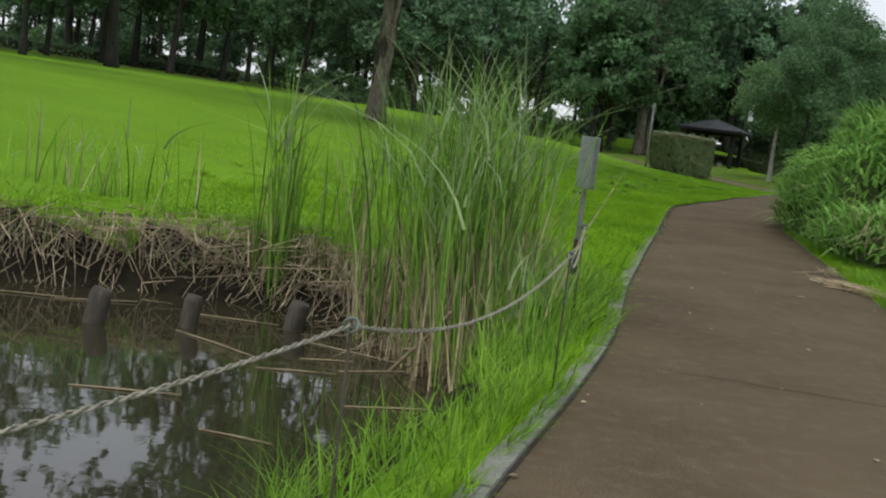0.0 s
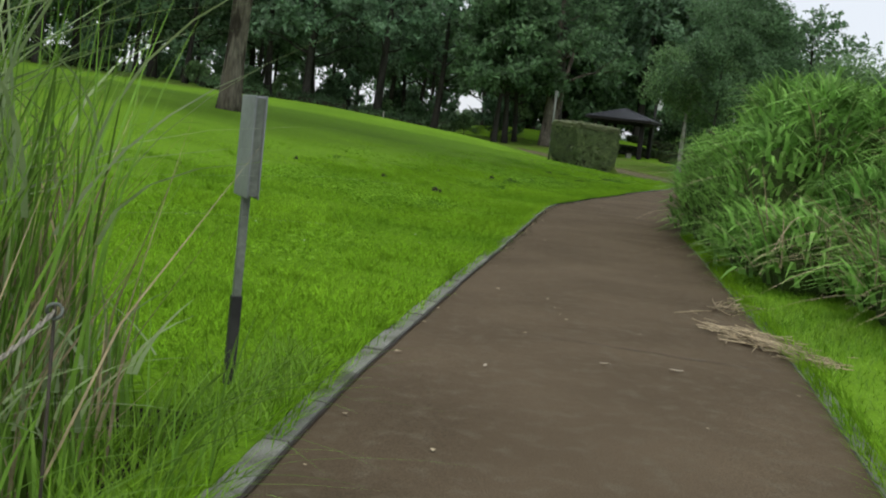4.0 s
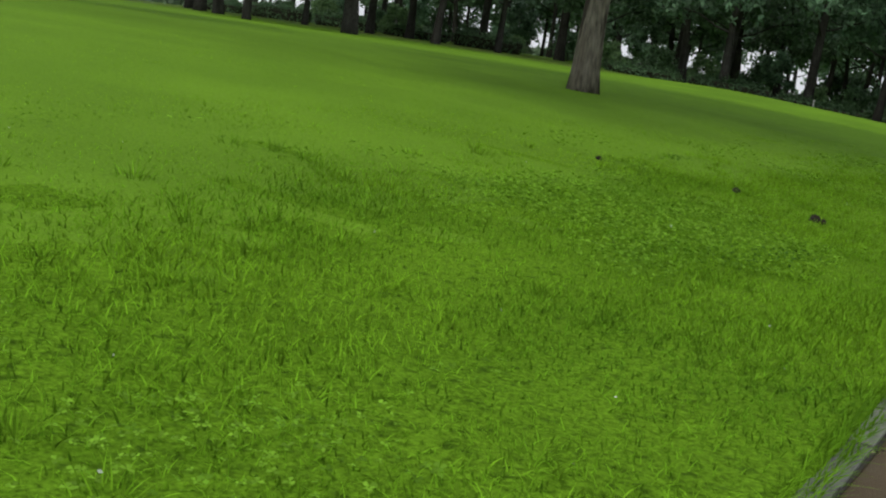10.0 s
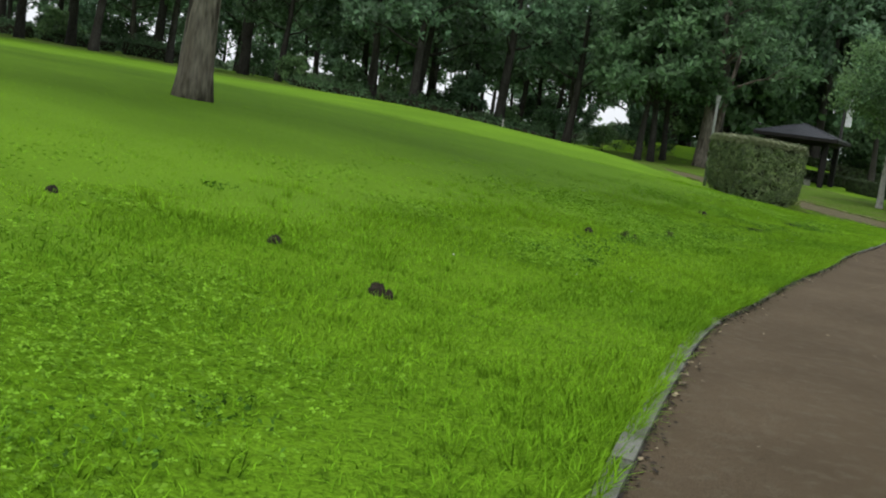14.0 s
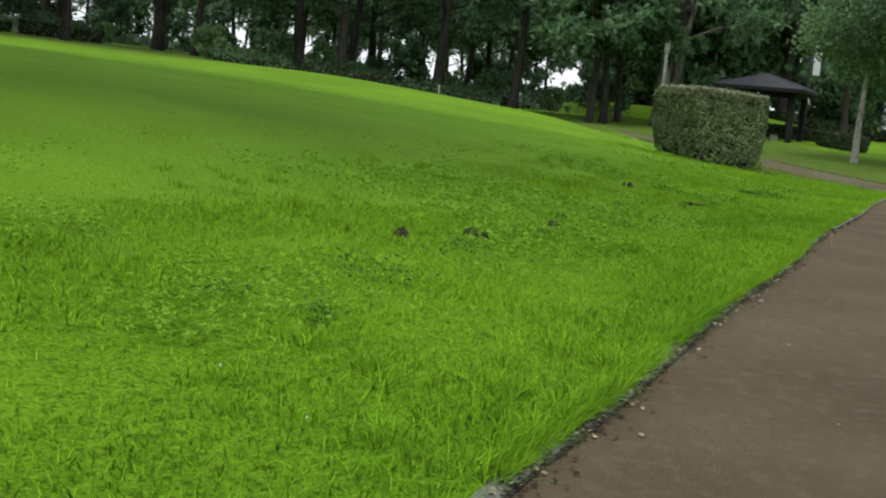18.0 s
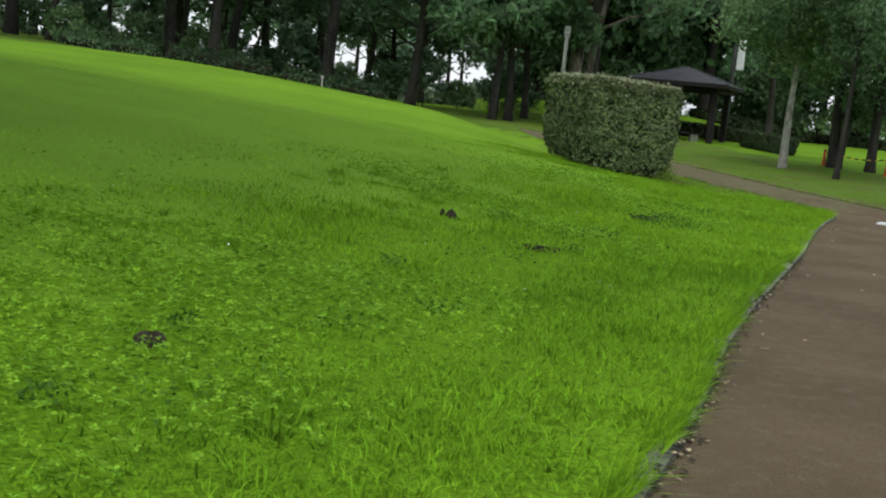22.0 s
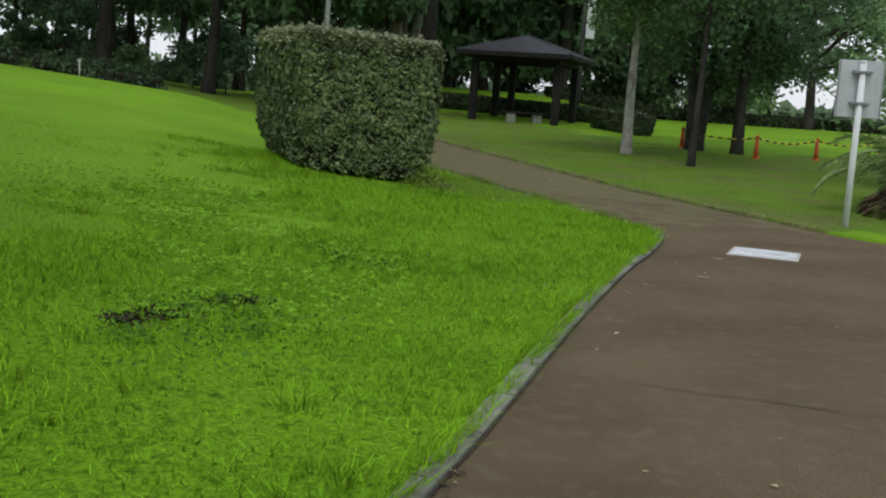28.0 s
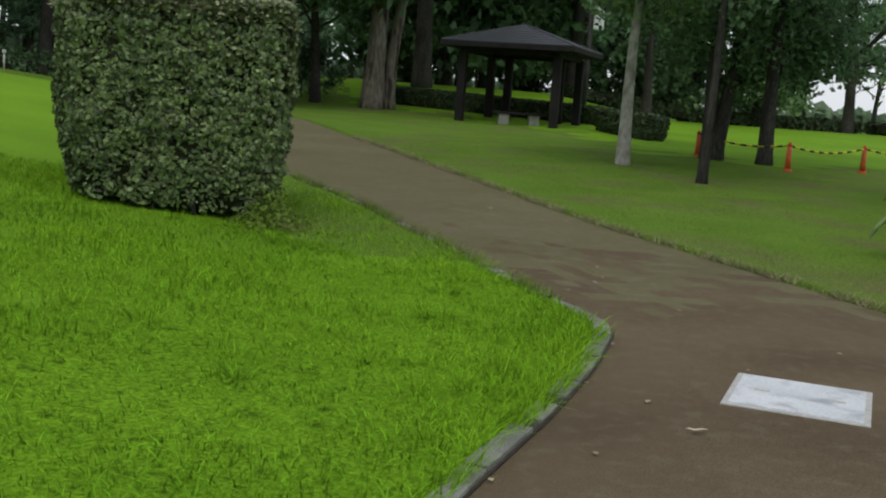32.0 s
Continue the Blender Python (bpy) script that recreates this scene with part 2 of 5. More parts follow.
# ---- the plan: path edges and the lie of the land ----
LEFT = [(-300, -45), (-60, -12), (-20, -5), (-8, -2.9), (-3, -1.6), (0, -0.65), (3, 0.11), (4.7, 0.6), (6.5, 1.07), (9, 1.57), (10.8, 1.98), (13.1, 2.5), (15.1, 2.97),
        (19.36, 3.94), (22.45, 4.65), (25, 5.32), (27, 6.1), (29.3, 6.97), (33, 8.5), (34.8, 9.15), (37.4, 10.24), (40.3, 11.5), (43, 12.6), (45.3, 13.6),
        (46.3, 14.08), (47.6, 14.62), (48.25, 14.8), (48.6, 14.77), (49.3, 14.6), (51.3, 14.14), (52.6, 13.8), (54.2, 13.38), (55.4, 12.95), (57.1, 12.45), (60, 11.9), (63, 11.6), (66, 11.35), (70, 11.2), (74, 11.2), (80, 11.3), (400, 14)]
RIGHT = [(-300, -41.5), (-60, -8.6), (-20, -1.8), (-8, 0.3), (-3, 1.2), (0, 1.85), (4.5, 2.85), (7.0, 3.39), (10.1, 4.2), (12, 4.6), (16, 5.5), (18, 5.95), (20.5, 6.5), (25, 8.0),
         (30, 10.2), (35, 12.5), (37.5, 14.2), (39.3, 17.5), (40.2, 28), (40.8, 45), (41.2, 75), (43.2, 75), (43.8, 45), (44.6, 28), (46, 20.5), (47.5, 18.3), (48.5, 17.4), (49.3, 17.15), (50.3, 16.93), (51.9, 16.48), (53.7, 15.95), (56.85, 15.3), (60, 14.65), (62.5, 14.15), (66, 13.4), (70, 12.6), (72.5, 12.0), (74, 11.45), (80, 11.5), (400, 14.2)]


def curve_at(table, y):
    """A smooth curve (monotone cubic) through a table of (y, x)."""
    for (y0, x0), (y1, x1) in zip(table, table[1:]):
        if y <= y1:
            break
    i = table.index((y0, x0))
    def slope(j):
        if j <= 0 or j >= len(table) - 1:
            return 0.0 if j < 0 else (table[min(j + 1, len(table) - 1)][1] - table[max(j - 1, 0)][1]) / (table[min(j + 1, len(table) - 1)][0] - table[max(j - 1, 0)][0])
        a = (table[j][1] - table[j - 1][1]) / (table[j][0] - table[j - 1][0])
        b = (table[j + 1][1] - table[j][1]) / (table[j + 1][0] - table[j][0])
        return 0.0 if a * b <= 0 else 2 * a * b / (a + b)
    h = y1 - y0
    t = min(max((y - y0) / h, 0), 1)
    m0, m1 = slope(i) * h, slope(i + 1) * h
    return (2 * t**3 - 3 * t**2 + 1) * x0 + (t**3 - 2 * t**2 + t) * m0 + (-2 * t**3 + 3 * t**2) * x1 + (t**3 - t**2) * m1


def step(a, b, v):
    t = min(max((v - a) / (b - a), 0.0), 1.0)
    return t * t * (3 - 2 * t)


def rise(y):
    """The land beyond the junction climbs gently."""
    return 0.025 * max(0.0, min(y, 95.0) - 50.0) if y > 52 else 0.0125 * max(0.0, y - 48.0) ** 2 / 4


POND_Z = -0.42


def pond_depth(x, y):
    """Below 0 inside the pond; metres to its rim."""
    near = curve_at(LEFT, y) - 0.72 - x          # strip of grass along the kerb
    far = 8.5 + 0.12 * math.sin(x * 2.3) - y - 0.95 * step(-1.1, 0.3, x) + 0.10 * min(x + 3, 0)
    return -min(near, far, 18 - math.hypot(x + 8, (y + 4) * 1.2))


def mound(x, y):
    """The low mound of lawn, which runs on behind the clipped hedge."""
    s = (curve_at(LEFT, y) if y < 57 else 12.45 - 0.12 * (y - 57)) - x
    if s <= 0:
        return 0.0
    e = max(0.0, s - 1.0) ** 2 / (s + 0.6)
    h = 2.42 * (1 - math.exp(-e / 18.5)) * (0.12 + 0.88 * step(3.0, 17.0, y))
    return h + 0.36 * step(51, 63, y) * step(76, 67, y) * step(0.8, 4.0, s) * step(22, 11, s) + 0.04 * noise.noise((x * 0.15, y * 0.15, 0)) * step(0.5, 4, s)


def path_z(x, y):
    return rise(y) + (mound(x, y) if y > 57 else 0.0)


def ground_z(x, y):
    xl, xr = curve_at(LEFT, y), curve_at(RIGHT, y)
    if xl < x < xr:
        return path_z(x, y)
    z = rise(y)
    if x <= xl:
        z += 0.03 + mound(x, y)
        d = pond_depth(x, y)
        if d < 0.6:
            z = z + (POND_Z - 0.45 - z) * step(0.35, -0.7, d)
    else:
        s = x - xr
        z += 0.02 + 0.25 * (1 - math.exp(-s / 6.0)) * step(30, 22, y) + 0.03 * noise.noise((x * 0.2, y * 0.2, 4)) * step(0.5, 3, s)
        z += 0.95 * step(78, 97, y) * step(30, 22, x) * step(4, 14, x) + (mound(x, y) if y > 57 else 0.0)
    return z


CLOVERSPOTS = ((4.7, 28.9), (5.1, 30.1), (2.3, 19.9), (2.7, 20.5), (6.0, 31.8), (6.3, 32.3), (8.7, 38.9), (10.7, 42.5), (11.4, 44.2), (10.2, 41.8), (1.5, 13.8), (1.8, 14.9), (4.5, 27.7), (7.3, 34.5))


def clover_cover(x, y, s):
    """How much of the lawn is clover, s metres from the path."""
    v = np.sin(x * 0.75 + 0.4 + 1.1 * np.sin(y * 0.45)) * np.sin(y * 0.62 + x * 0.35 + 0.8) + 0.4 * np.sin(x * 2.6 + y * 1.9) * np.sin(y * 2.3 - x * 1.7)
    for a, b in CLOVERSPOTS:
        v = v + 0.8 * np.exp(-((x - a) ** 2 + (y - b) ** 2) / 0.8)
    return np.clip((v - 0.1) / 0.45, 0, 1) * np.clip((s - 0.9) / 1.3, 0, 1) * np.clip((6.8 - s) / 2.5, 0, 1)


# thin turf, with the shade of the trees put into its duller colour
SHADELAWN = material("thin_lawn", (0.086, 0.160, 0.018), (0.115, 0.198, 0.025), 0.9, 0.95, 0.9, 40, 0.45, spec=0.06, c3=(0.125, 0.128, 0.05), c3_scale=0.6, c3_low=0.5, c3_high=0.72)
REED = material("reed_leaf", (0.118, 0.242, 0.032), (0.20, 0.355, 0.055), 3, 0.65, 0, 9, 0.2, island=0.6, through_light=0.4, spec=0.12, upright=0.2)
REEDTIP = material("reed_tip", (0.19, 0.28, 0.11), (0.30, 0.38, 0.18), 3, 0.5, 0, 9, 0.2, island=0.4, through_light=0.3, upright=0.3)
STRAW = material("dry_straw", (0.30, 0.24, 0.14), (0.46, 0.38, 0.24), 4, 0.8, 0, 20, 0.3, island=0.45)
THATCH = material("dead_reed", (0.20, 0.163, 0.10), (0.42, 0.35, 0.235), 4, 0.9, 0, 20, 0.3, island=0.7)
PAMPAS = material("tall_grass_leaf", (0.155, 0.325, 0.07), (0.255, 0.455, 0.105), 1.2, 0.65, 0, 9, 0.2, island=0.6, spread=0.12, through_light=0.4, spec=0.12, upright=0.3)
STUMP = material("wet_stump", (0.05, 0.043, 0.033), (0.085, 0.072, 0.055), 6, 0.75, 0.6, 30, stretch=(1, 1, 0.3))
ROPE = material("rope", (0.24, 0.225, 0.18), (0.33, 0.31, 0.25), 20, 0.9, 0.5, 90)
GREYSTEEL = material("galvanised_steel", (0.20, 0.215, 0.22), (0.28, 0.295, 0.30), 6, 0.5, 0.1, 40, 0.12, metal=0.4)
GREENSTEEL = material("weathered_post", (0.12, 0.14, 0.115), (0.19, 0.21, 0.18), 7, 0.7, 0.2, 40, 0.25)
WHITEPAINT = material("white_paint", (0.62, 0.65, 0.66), (0.74, 0.77, 0.78), 5, 0.5, 0.05, 40, 0.06)
PANELGREY = material("sign_back", (0.42, 0.45, 0.47), (0.52, 0.55, 0.57), 4, 0.45, 0.05, 30, 0.08, metal=0.3)
SLAB = material("pale_concrete", (0.50, 0.53, 0.55), (0.62, 0.64, 0.66), 3, 0.8, 0.3, 60, 0.15, c3=(0.33, 0.35, 0.37), c3_scale=5, c3_low=0.52, c3_high=0.68)
CONCRETE = material("concrete", (0.36, 0.36, 0.34), (0.48, 0.48, 0.45), 5, 0.9, 0.3, 60, 0.2)
ORANGE = material("orange_plastic", (0.50, 0.10, 0.03), (0.60, 0.14, 0.045), 4, 0.6, 0, 20, 0.2, c3=(0.35, 0.08, 0.03), c3_scale=6)
BLACK = material("black_cord", (0.02, 0.02, 0.018), (0.035, 0.033, 0.03), 9, 0.7, 0, 20, 0.2)
YELLOW = material("yellow_cord", (0.55, 0.42, 0.04), (0.65, 0.5, 0.06), 9, 0.7, 0, 20, 0.2)
DARKPOLE = material("dark_pole", (0.025, 0.025, 0.025), (0.045, 0.045, 0.043), 5, 0.6, 0.1, 30, 0.2)
LAMPGLASS = material("lamp_box", (0.55, 0.58, 0.58), (0.66, 0.69, 0.69), 5, 0.35, 0, 30, 0.08)
SEAM = material("seam", (0.035, 0.03, 0.025), (0.055, 0.046, 0.038), 9, 0.95, 0.3, 60)
SOIL = material("bare_soil", (0.022, 0.018, 0.012), (0.048, 0.038, 0.025), 9, 0.95, 0.8, 40)
CLOVER = material("clover_leaf", (0.165, 0.35, 0.024), (0.24, 0.45, 0.036), 3, 0.75, 0, 9, 0.2, island=0.4, through_light=0.3, spec=0.08, upright=0.4)
# CLOVER again in a darker colour, for the shade beneath its leaves
SHADECLOVER = material("old_clover_leaf", (0.092, 0.205, 0.014), (0.14, 0.285, 0.02), 3, 0.8, 0, 9, 0.2, island=0.4, through_light=0.25, spec=0.06, upright=0.4)
WEEDLEAF = material("weed_leaf", (0.06, 0.15, 0.016), (0.10, 0.22, 0.028), 3, 0.7, 0, 9, 0.2, island=0.45, through_light=0.2, spec=0.05, upright=0.4)
PETAL = material("white_petal", (0.7, 0.7, 0.62), (0.8, 0.8, 0.74), 9, 0.6, 0, 9, 0.05)
# dark colour painted in for the shade between the tall leaves
SHADESTEMS = material("grass_stems", (0.03, 0.05, 0.012), (0.06, 0.09, 0.022), 6, 0.95, 0.8, 40, 0.4, stretch=(1, 1, 0.2))
PALEWOOD = material("pale_wood", (0.50, 0.42, 0.20), (0.60, 0.52, 0.28), 3, 0.8, 0.3, 30, 0.2)
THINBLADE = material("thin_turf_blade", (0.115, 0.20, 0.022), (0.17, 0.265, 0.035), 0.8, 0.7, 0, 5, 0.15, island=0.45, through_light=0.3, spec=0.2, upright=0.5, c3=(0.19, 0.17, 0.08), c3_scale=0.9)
FROND = material("palm_frond", (0.15, 0.24, 0.075), (0.25, 0.34, 0.13), 3, 0.5, 0, 9, 0.2, island=0.4, through_light=0.3)
DEADFROND = material("dead_frond", (0.075, 0.055, 0.035), (0.16, 0.115, 0.07), 3, 0.85, 0, 9, 0.3, island=0.5)
# the dark flecks are painted shade, as in gaps between blades
TURF = material("turf_floor", (0.106, 0.222, 0.011), (0.136, 0.274, 0.014), 0.8, 0.95, 0.9, 45, 0.5, spec=0.02, c3=(0.052, 0.112, 0.007), c3_scale=14.0, c3_low=0.55, c3_high=0.72)
DRYLEAF = material("dry_leaf", (0.40, 0.34, 0.24), (0.52, 0.46, 0.35), 9, 0.8, 0, 30, 0.2)
DUSTPATH = material("dusty_asphalt", (0.116, 0.106, 0.054), (0.146, 0.135, 0.074), 0.5, 0.95, 0.5, 170, 0.5, spec=0.1, c3=(0.165, 0.142, 0.10), c3_scale=5.0, c3_low=0.5, c3_high=0.85)
STRAWGRASS = material("dry_grass", (0.20, 0.21, 0.09), (0.31, 0.29, 0.15), 2, 0.8, 0, 9, 0.2, island=0.4, through_light=0.3, upright=0.5)

# ---- ground, path, kerbs, pond ----
def steps_out(first, grow, far):
    out, d = [0.0], first
    while out[-1] < far:
        out.append(out[-1] + d)
        d *= grow
    return out


ROWS_Y = sorted({round(v, 3) for v in [-6 + 0.25 * i for i in range(260)] + [59 + 0.8 * i for i in range(60)] + [-6 - d for d in steps_out(0.6, 1.25, 500)[1:]] + [107 + d for d in steps_out(2, 1.25, 1500)[1:]]})
OUT = steps_out(0.12, 1.09, 60) + [80, 120, 200, 400, 900]


def thin_shaded_grass(x, y):
    """The thinner turf beyond the junction and in the wood; its duller colour also stands in for the trees' shade."""
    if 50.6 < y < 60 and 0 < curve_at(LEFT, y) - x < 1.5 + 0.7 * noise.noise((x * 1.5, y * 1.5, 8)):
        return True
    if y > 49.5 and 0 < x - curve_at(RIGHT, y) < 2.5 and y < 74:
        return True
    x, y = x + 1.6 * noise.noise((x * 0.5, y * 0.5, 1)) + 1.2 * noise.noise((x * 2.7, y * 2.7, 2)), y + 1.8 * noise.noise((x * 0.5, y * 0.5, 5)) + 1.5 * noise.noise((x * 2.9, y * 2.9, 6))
    # last clause: the wood's floor, coloured darker for the deep shade there
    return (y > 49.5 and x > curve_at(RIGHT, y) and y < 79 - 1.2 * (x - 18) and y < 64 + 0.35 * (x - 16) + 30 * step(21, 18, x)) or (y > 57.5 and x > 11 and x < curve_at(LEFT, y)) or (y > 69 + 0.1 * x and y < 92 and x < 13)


def close_sward(x, y):
    """Where long grass stands beside the path, over turf flecked dark to imitate the shaded gaps between blades."""
    s = curve_at(LEFT, y) - x
    return 8 < y < 50 and 0 < s < 3.8 + 1.5 * noise.noise((x * 0.8, y * 0.8, 9)) + 2.0 * noise.noise((x * 3.1, y * 3.1, 11))


verts = []
for y in ROWS_Y:
    xl, xr = curve_at(LEFT, y), curve_at(RIGHT, y)
    xs = [xl - 0.105 - s for s in reversed(OUT)] + [xl - 0.1, (xl + xr) / 2, xr + 0.1] + [xr + 0.105 + s for s in OUT]
    for k, x in enumerate(xs):
        inside = xl - 0.103 < x < xr + 0.103 and y < 74
        verts.append((x, y, ground_z(x, y) - (0.12 if inside else 0.0)))
W = 2 * len(OUT) + 3
quads = np.array([(r * W + k, r * W + k + 1, (r + 1) * W + k + 1, (r + 1) * W + k) for r in range(len(ROWS_Y) - 1) for k in range(W - 1)])
gm = fast_mesh("ground", verts, quads, mats=(LAWN, SHADEMUD, SHADELAWN, TURF), smooth=True)
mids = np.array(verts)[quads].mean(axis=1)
# the near strip gets it wider, as painted dark gaps between grass blades
gm.polygons.foreach_set("material_index", np.array([1 if (p[0] < 3 and p[1] < 9.5 and pond_depth(p[0], p[1]) < (0.3 if p[0] > -0.7 else 0.12)) else 2 if thin_shaded_grass(p[0], p[1]) else 3 if close_sward(p[0], p[1]) else 0 for p in mids], dtype=np.int32))
ground = tagged(new("ground", gm), "bright green mown lawn rising in a low mound beside the path", "lawn", kind="structure")

# the path: one sheet of brown asphalt between the edges
pv, PC = [], 16
PY = [y for y in ROWS_Y if -60 < y < 74]
for y in PY:
    xl, xr = curve_at(LEFT, y), curve_at(RIGHT, y)
    for k in range(PC + 1):
        f = k / PC
        pv.append((xl + (xr - xl) * f, y, path_z(xl + (xr - xl) * f, y) + 0.006 * math.sin(math.pi * f) + 0.0006 * noise.noise((xl + (xr - xl) * f, y * 0.9, 7))))
pq = [(r * (PC + 1) + k, r * (PC + 1) + k + 1, (r + 1) * (PC + 1) + k + 1, (r + 1) * (PC + 1) + k) for r in range(len(PY) - 1) for k in range(PC)]
pm = fast_mesh("path", pv, pq, mats=(ASPHALT, DUSTPATH), smooth=True)
mid = np.array(pv)[np.array(pq)].mean(axis=1)
pm.polygons.foreach_set("material_index", np.array([1 if p[1] > 50.5 + 3.0 * noise.noise((p[0], p[1], 1)) + 2.5 * noise.noise((p[0] * 4, p[1] * 4, 2)) else 0 for p in mid], dtype=np.int32))
tagged(new("path", pm), "worn reddish-brown asphalt footpath curving past the lawn", "path", kind="structure")

# pond water
wb = bmesh.new()
bmesh.ops.create_grid(wb, x_segments=24, y_segments=24, size=1.0, matrix=Matrix.Translation((-10.5, -3.5, POND_Z)) @ Matrix.Diagonal((13, 12.5, 1, 1)))
tagged(part("water", wb, WATER), "dark still pond water reflecting the pale sky", "water", kind="structure")


# ---- trees ----
def tree_mesh(seed, height, radius, clear, spread, leaves, leaf, sides=9, limbs=11, lean=0.0, crown_mat=None, bark=None, flare=1.45, limb=0.55, flat=0.75, low=0.0, spray=0, inner=0):
    """Meshes of a tree: a tapered trunk with limbs, and a crown of leaves gathered round the limbs' ends."""
    rng = random.Random(seed)
    npr = np.random.default_rng(seed)
    bm = bmesh.new()
    top = Vector((lean * height, rng.uniform(-0.04, 0.04) * height, height * 0.92))
    pts = []
    for i in range(9):
        f = i / 8
        pts.append(Vector((top.x * f + 0.012 * height * math.sin(3 * f + seed), top.y * f + 0.012 * height * math.sin(4 * f + 2 * seed), top.z * f)))
    rad = [radius * (flare if i == 0 else 1.0 - 0.88 * (i / 8)) for i in range(9)]
    pts.insert(1, pts[0].lerp(pts[1], 0.25))
    rad.insert(1, radius * 1.08)
    pts[0] = pts[0] - Vector((0, 0, 0.25))
    tube(bm, pts, rad, sides, wobble=0.05, rng=rng)
    ends = []
    for k in range(limbs):
        f = clear + (0.95 - clear) * (k + rng.random() * 0.7) / limbs
        base = Vector((top.x * f, top.y * f, top.z * f))
        a = k * 2.4 + rng.uniform(-0.4, 0.4)
        ln = spread * (1.0 - 0.55 * max(0, (f - clear) / (1 - clear))) * rng.uniform(0.75, 1.15)
        up = ln * rng.uniform(0.25, 0.7)
        mid = base + Vector((math.cos(a) * ln * 0.5, math.sin(a) * ln * 0.5, up * 0.65))
        end = base + Vector((math.cos(a) * ln, math.sin(a) * ln, up))
        r0 = max(radius * (1 - 0.88 * f) * limb, 0.022)
        tube(bm, [base, base.lerp(mid, 0.5) + Vector((0, 0, -0.03 * ln)), mid, end], [r0, r0 * 0.8, r0 * 0.55, r0 * 0.15], 5, cap=False)
        for _ in range(2):
            side = mid.lerp(end, rng.random()) + Vector((rng.uniform(-1, 1), rng.uniform(-1, 1), rng.uniform(0, 0.8))) * ln * 0.35
            tube(bm, [mid.lerp(end, 0.2), side], [r0 * 0.35, r0 * 0.1], 4, cap=False)
            ends.append(side)
        ends += [end, mid.lerp(end, 0.6)] + [base.lerp(mid, 0.45)] * inner
    ends.append(Vector((top.x, top.y, height * 0.97)))
    trunk = bpy.data.meshes.new("trunk")
    bm.to_mesh(trunk)
    bm.free()
    trunk.materials.append(bark)
    # leaves gather in loose clumps about the ends
    cs = []
    per = leaves // len(ends) // max(spray, 1)
    for e in ends:
        size = spread * rng.uniform(0.22, 0.42)
        p = npr.normal(size=(per, 3))
        p /= np.linalg.norm(p, axis=1)[:, None]
        p *= (npr.random(per) ** 0.45)[:, None] * size
        p[:, 2] *= flat
        cs.append(p + np.array(e) + np.array((0, 0, -low * size)))
    crown = spray_mesh("crown", np.concatenate(cs), leaf, npr, crown_mat, spray) if spray else leaf_mesh("crown", np.concatenate(cs), leaf, npr, crown_mat)
    return trunk, crown


def plant(meshes, x, y, rz=0.0, scale=1.0, label="", category="tree", group="", name="tree"):
    t = thing(name, x, y, ground_z(x, y) - 0.03, rz, label, category, group)
    t.scale = (scale,) * 3
    for nm, me in zip(("trunk", "crown"), meshes):
        part(nm, me, None, t)
    return t


WOODS, BACKWOODS = [[tree_mesh(11 + i, h, r * slim, c, s, leaves, leaf, sides=sides, limbs=15, spray=7, limb=0.36, lean=ln, crown_mat=(WOODLEAF, OAKLEAF)[i % 2], bark=DARKBARK, flare=1.3) for i, (h, r, c, s, ln) in
         enumerate(((11.5, 0.29, 0.27, 3.8, 0.05), (13.0, 0.35, 0.30, 4.2, -0.02), (10.0, 0.22, 0.25, 3.4, -0.07), (12.0, 0.33, 0.31, 4.4, 0.03)))] for leaves, leaf, sides, slim in ((5600, 0.44, 8, 0.9), (1900, 0.68, 6, 0.85))]
BIG = tree_mesh(31, 16.0, 0.285, 0.26, 9.4, 22000, 0.64, sides=16, limbs=22, spray=6, crown_mat=WOODLEAF, bark=BARK, flare=1.5)
lone = plant(BIG, -2.55, 37.3, 40, 1.0, "large lone tree with a thick grey-brown furrowed trunk on the lawn")
bm = tube(bmesh.new(), [(0.31, -0.1, -0.2), (0.28, -0.12, 0.5), (0.28, -0.14, 1.6), (0.33, -0.15, 3.0), (0.6, -0.2, 5.5)], [0.2, 0.14, 0.125, 0.11, 0.06], 12, wobble=0.08, rng=random.Random(2))
bmesh.ops.rotate(bm, cent=(0, 0, 0), matrix=Matrix.Rotation(radians(-40), 3, "Z"), verts=bm.verts)
part("side_stem", bm, BARK, lone, "second stem grown against the trunk")
PALE = tree_mesh(41, 6.8, 0.132, 0.46, 2.8, 22000, 0.085, inner=1, sides=12, limbs=20, limb=0.2, low=0.2,  lean=0.03, crown_mat=LIGHTLEAF, bark=PALEBARK)
plant(PALE, 18.6, 62.7, 0, 1.0, "slender tree with a pale smooth trunk and light green crown")

VIEWS = (((84, 7.9, 9.9), (100, 8.3, 10.8), (118, 8.2, 11.5)), ((84, 3.3, 4.5), (100, 2.0, 3.2), (118, 0.4, 1.8)))


def open_view(x, y, room=0.1):
    """True where the wood stays open, so that the pale distance shows between the trunks."""
    for rows3 in VIEWS:
        ys3 = [q[0] for q in rows3]
        if y > 88 and np.interp(y, ys3, [q[1] for q in rows3]) - room < x < np.interp(y, ys3, [q[2] for q in rows3]) + room:
            return True
    return False


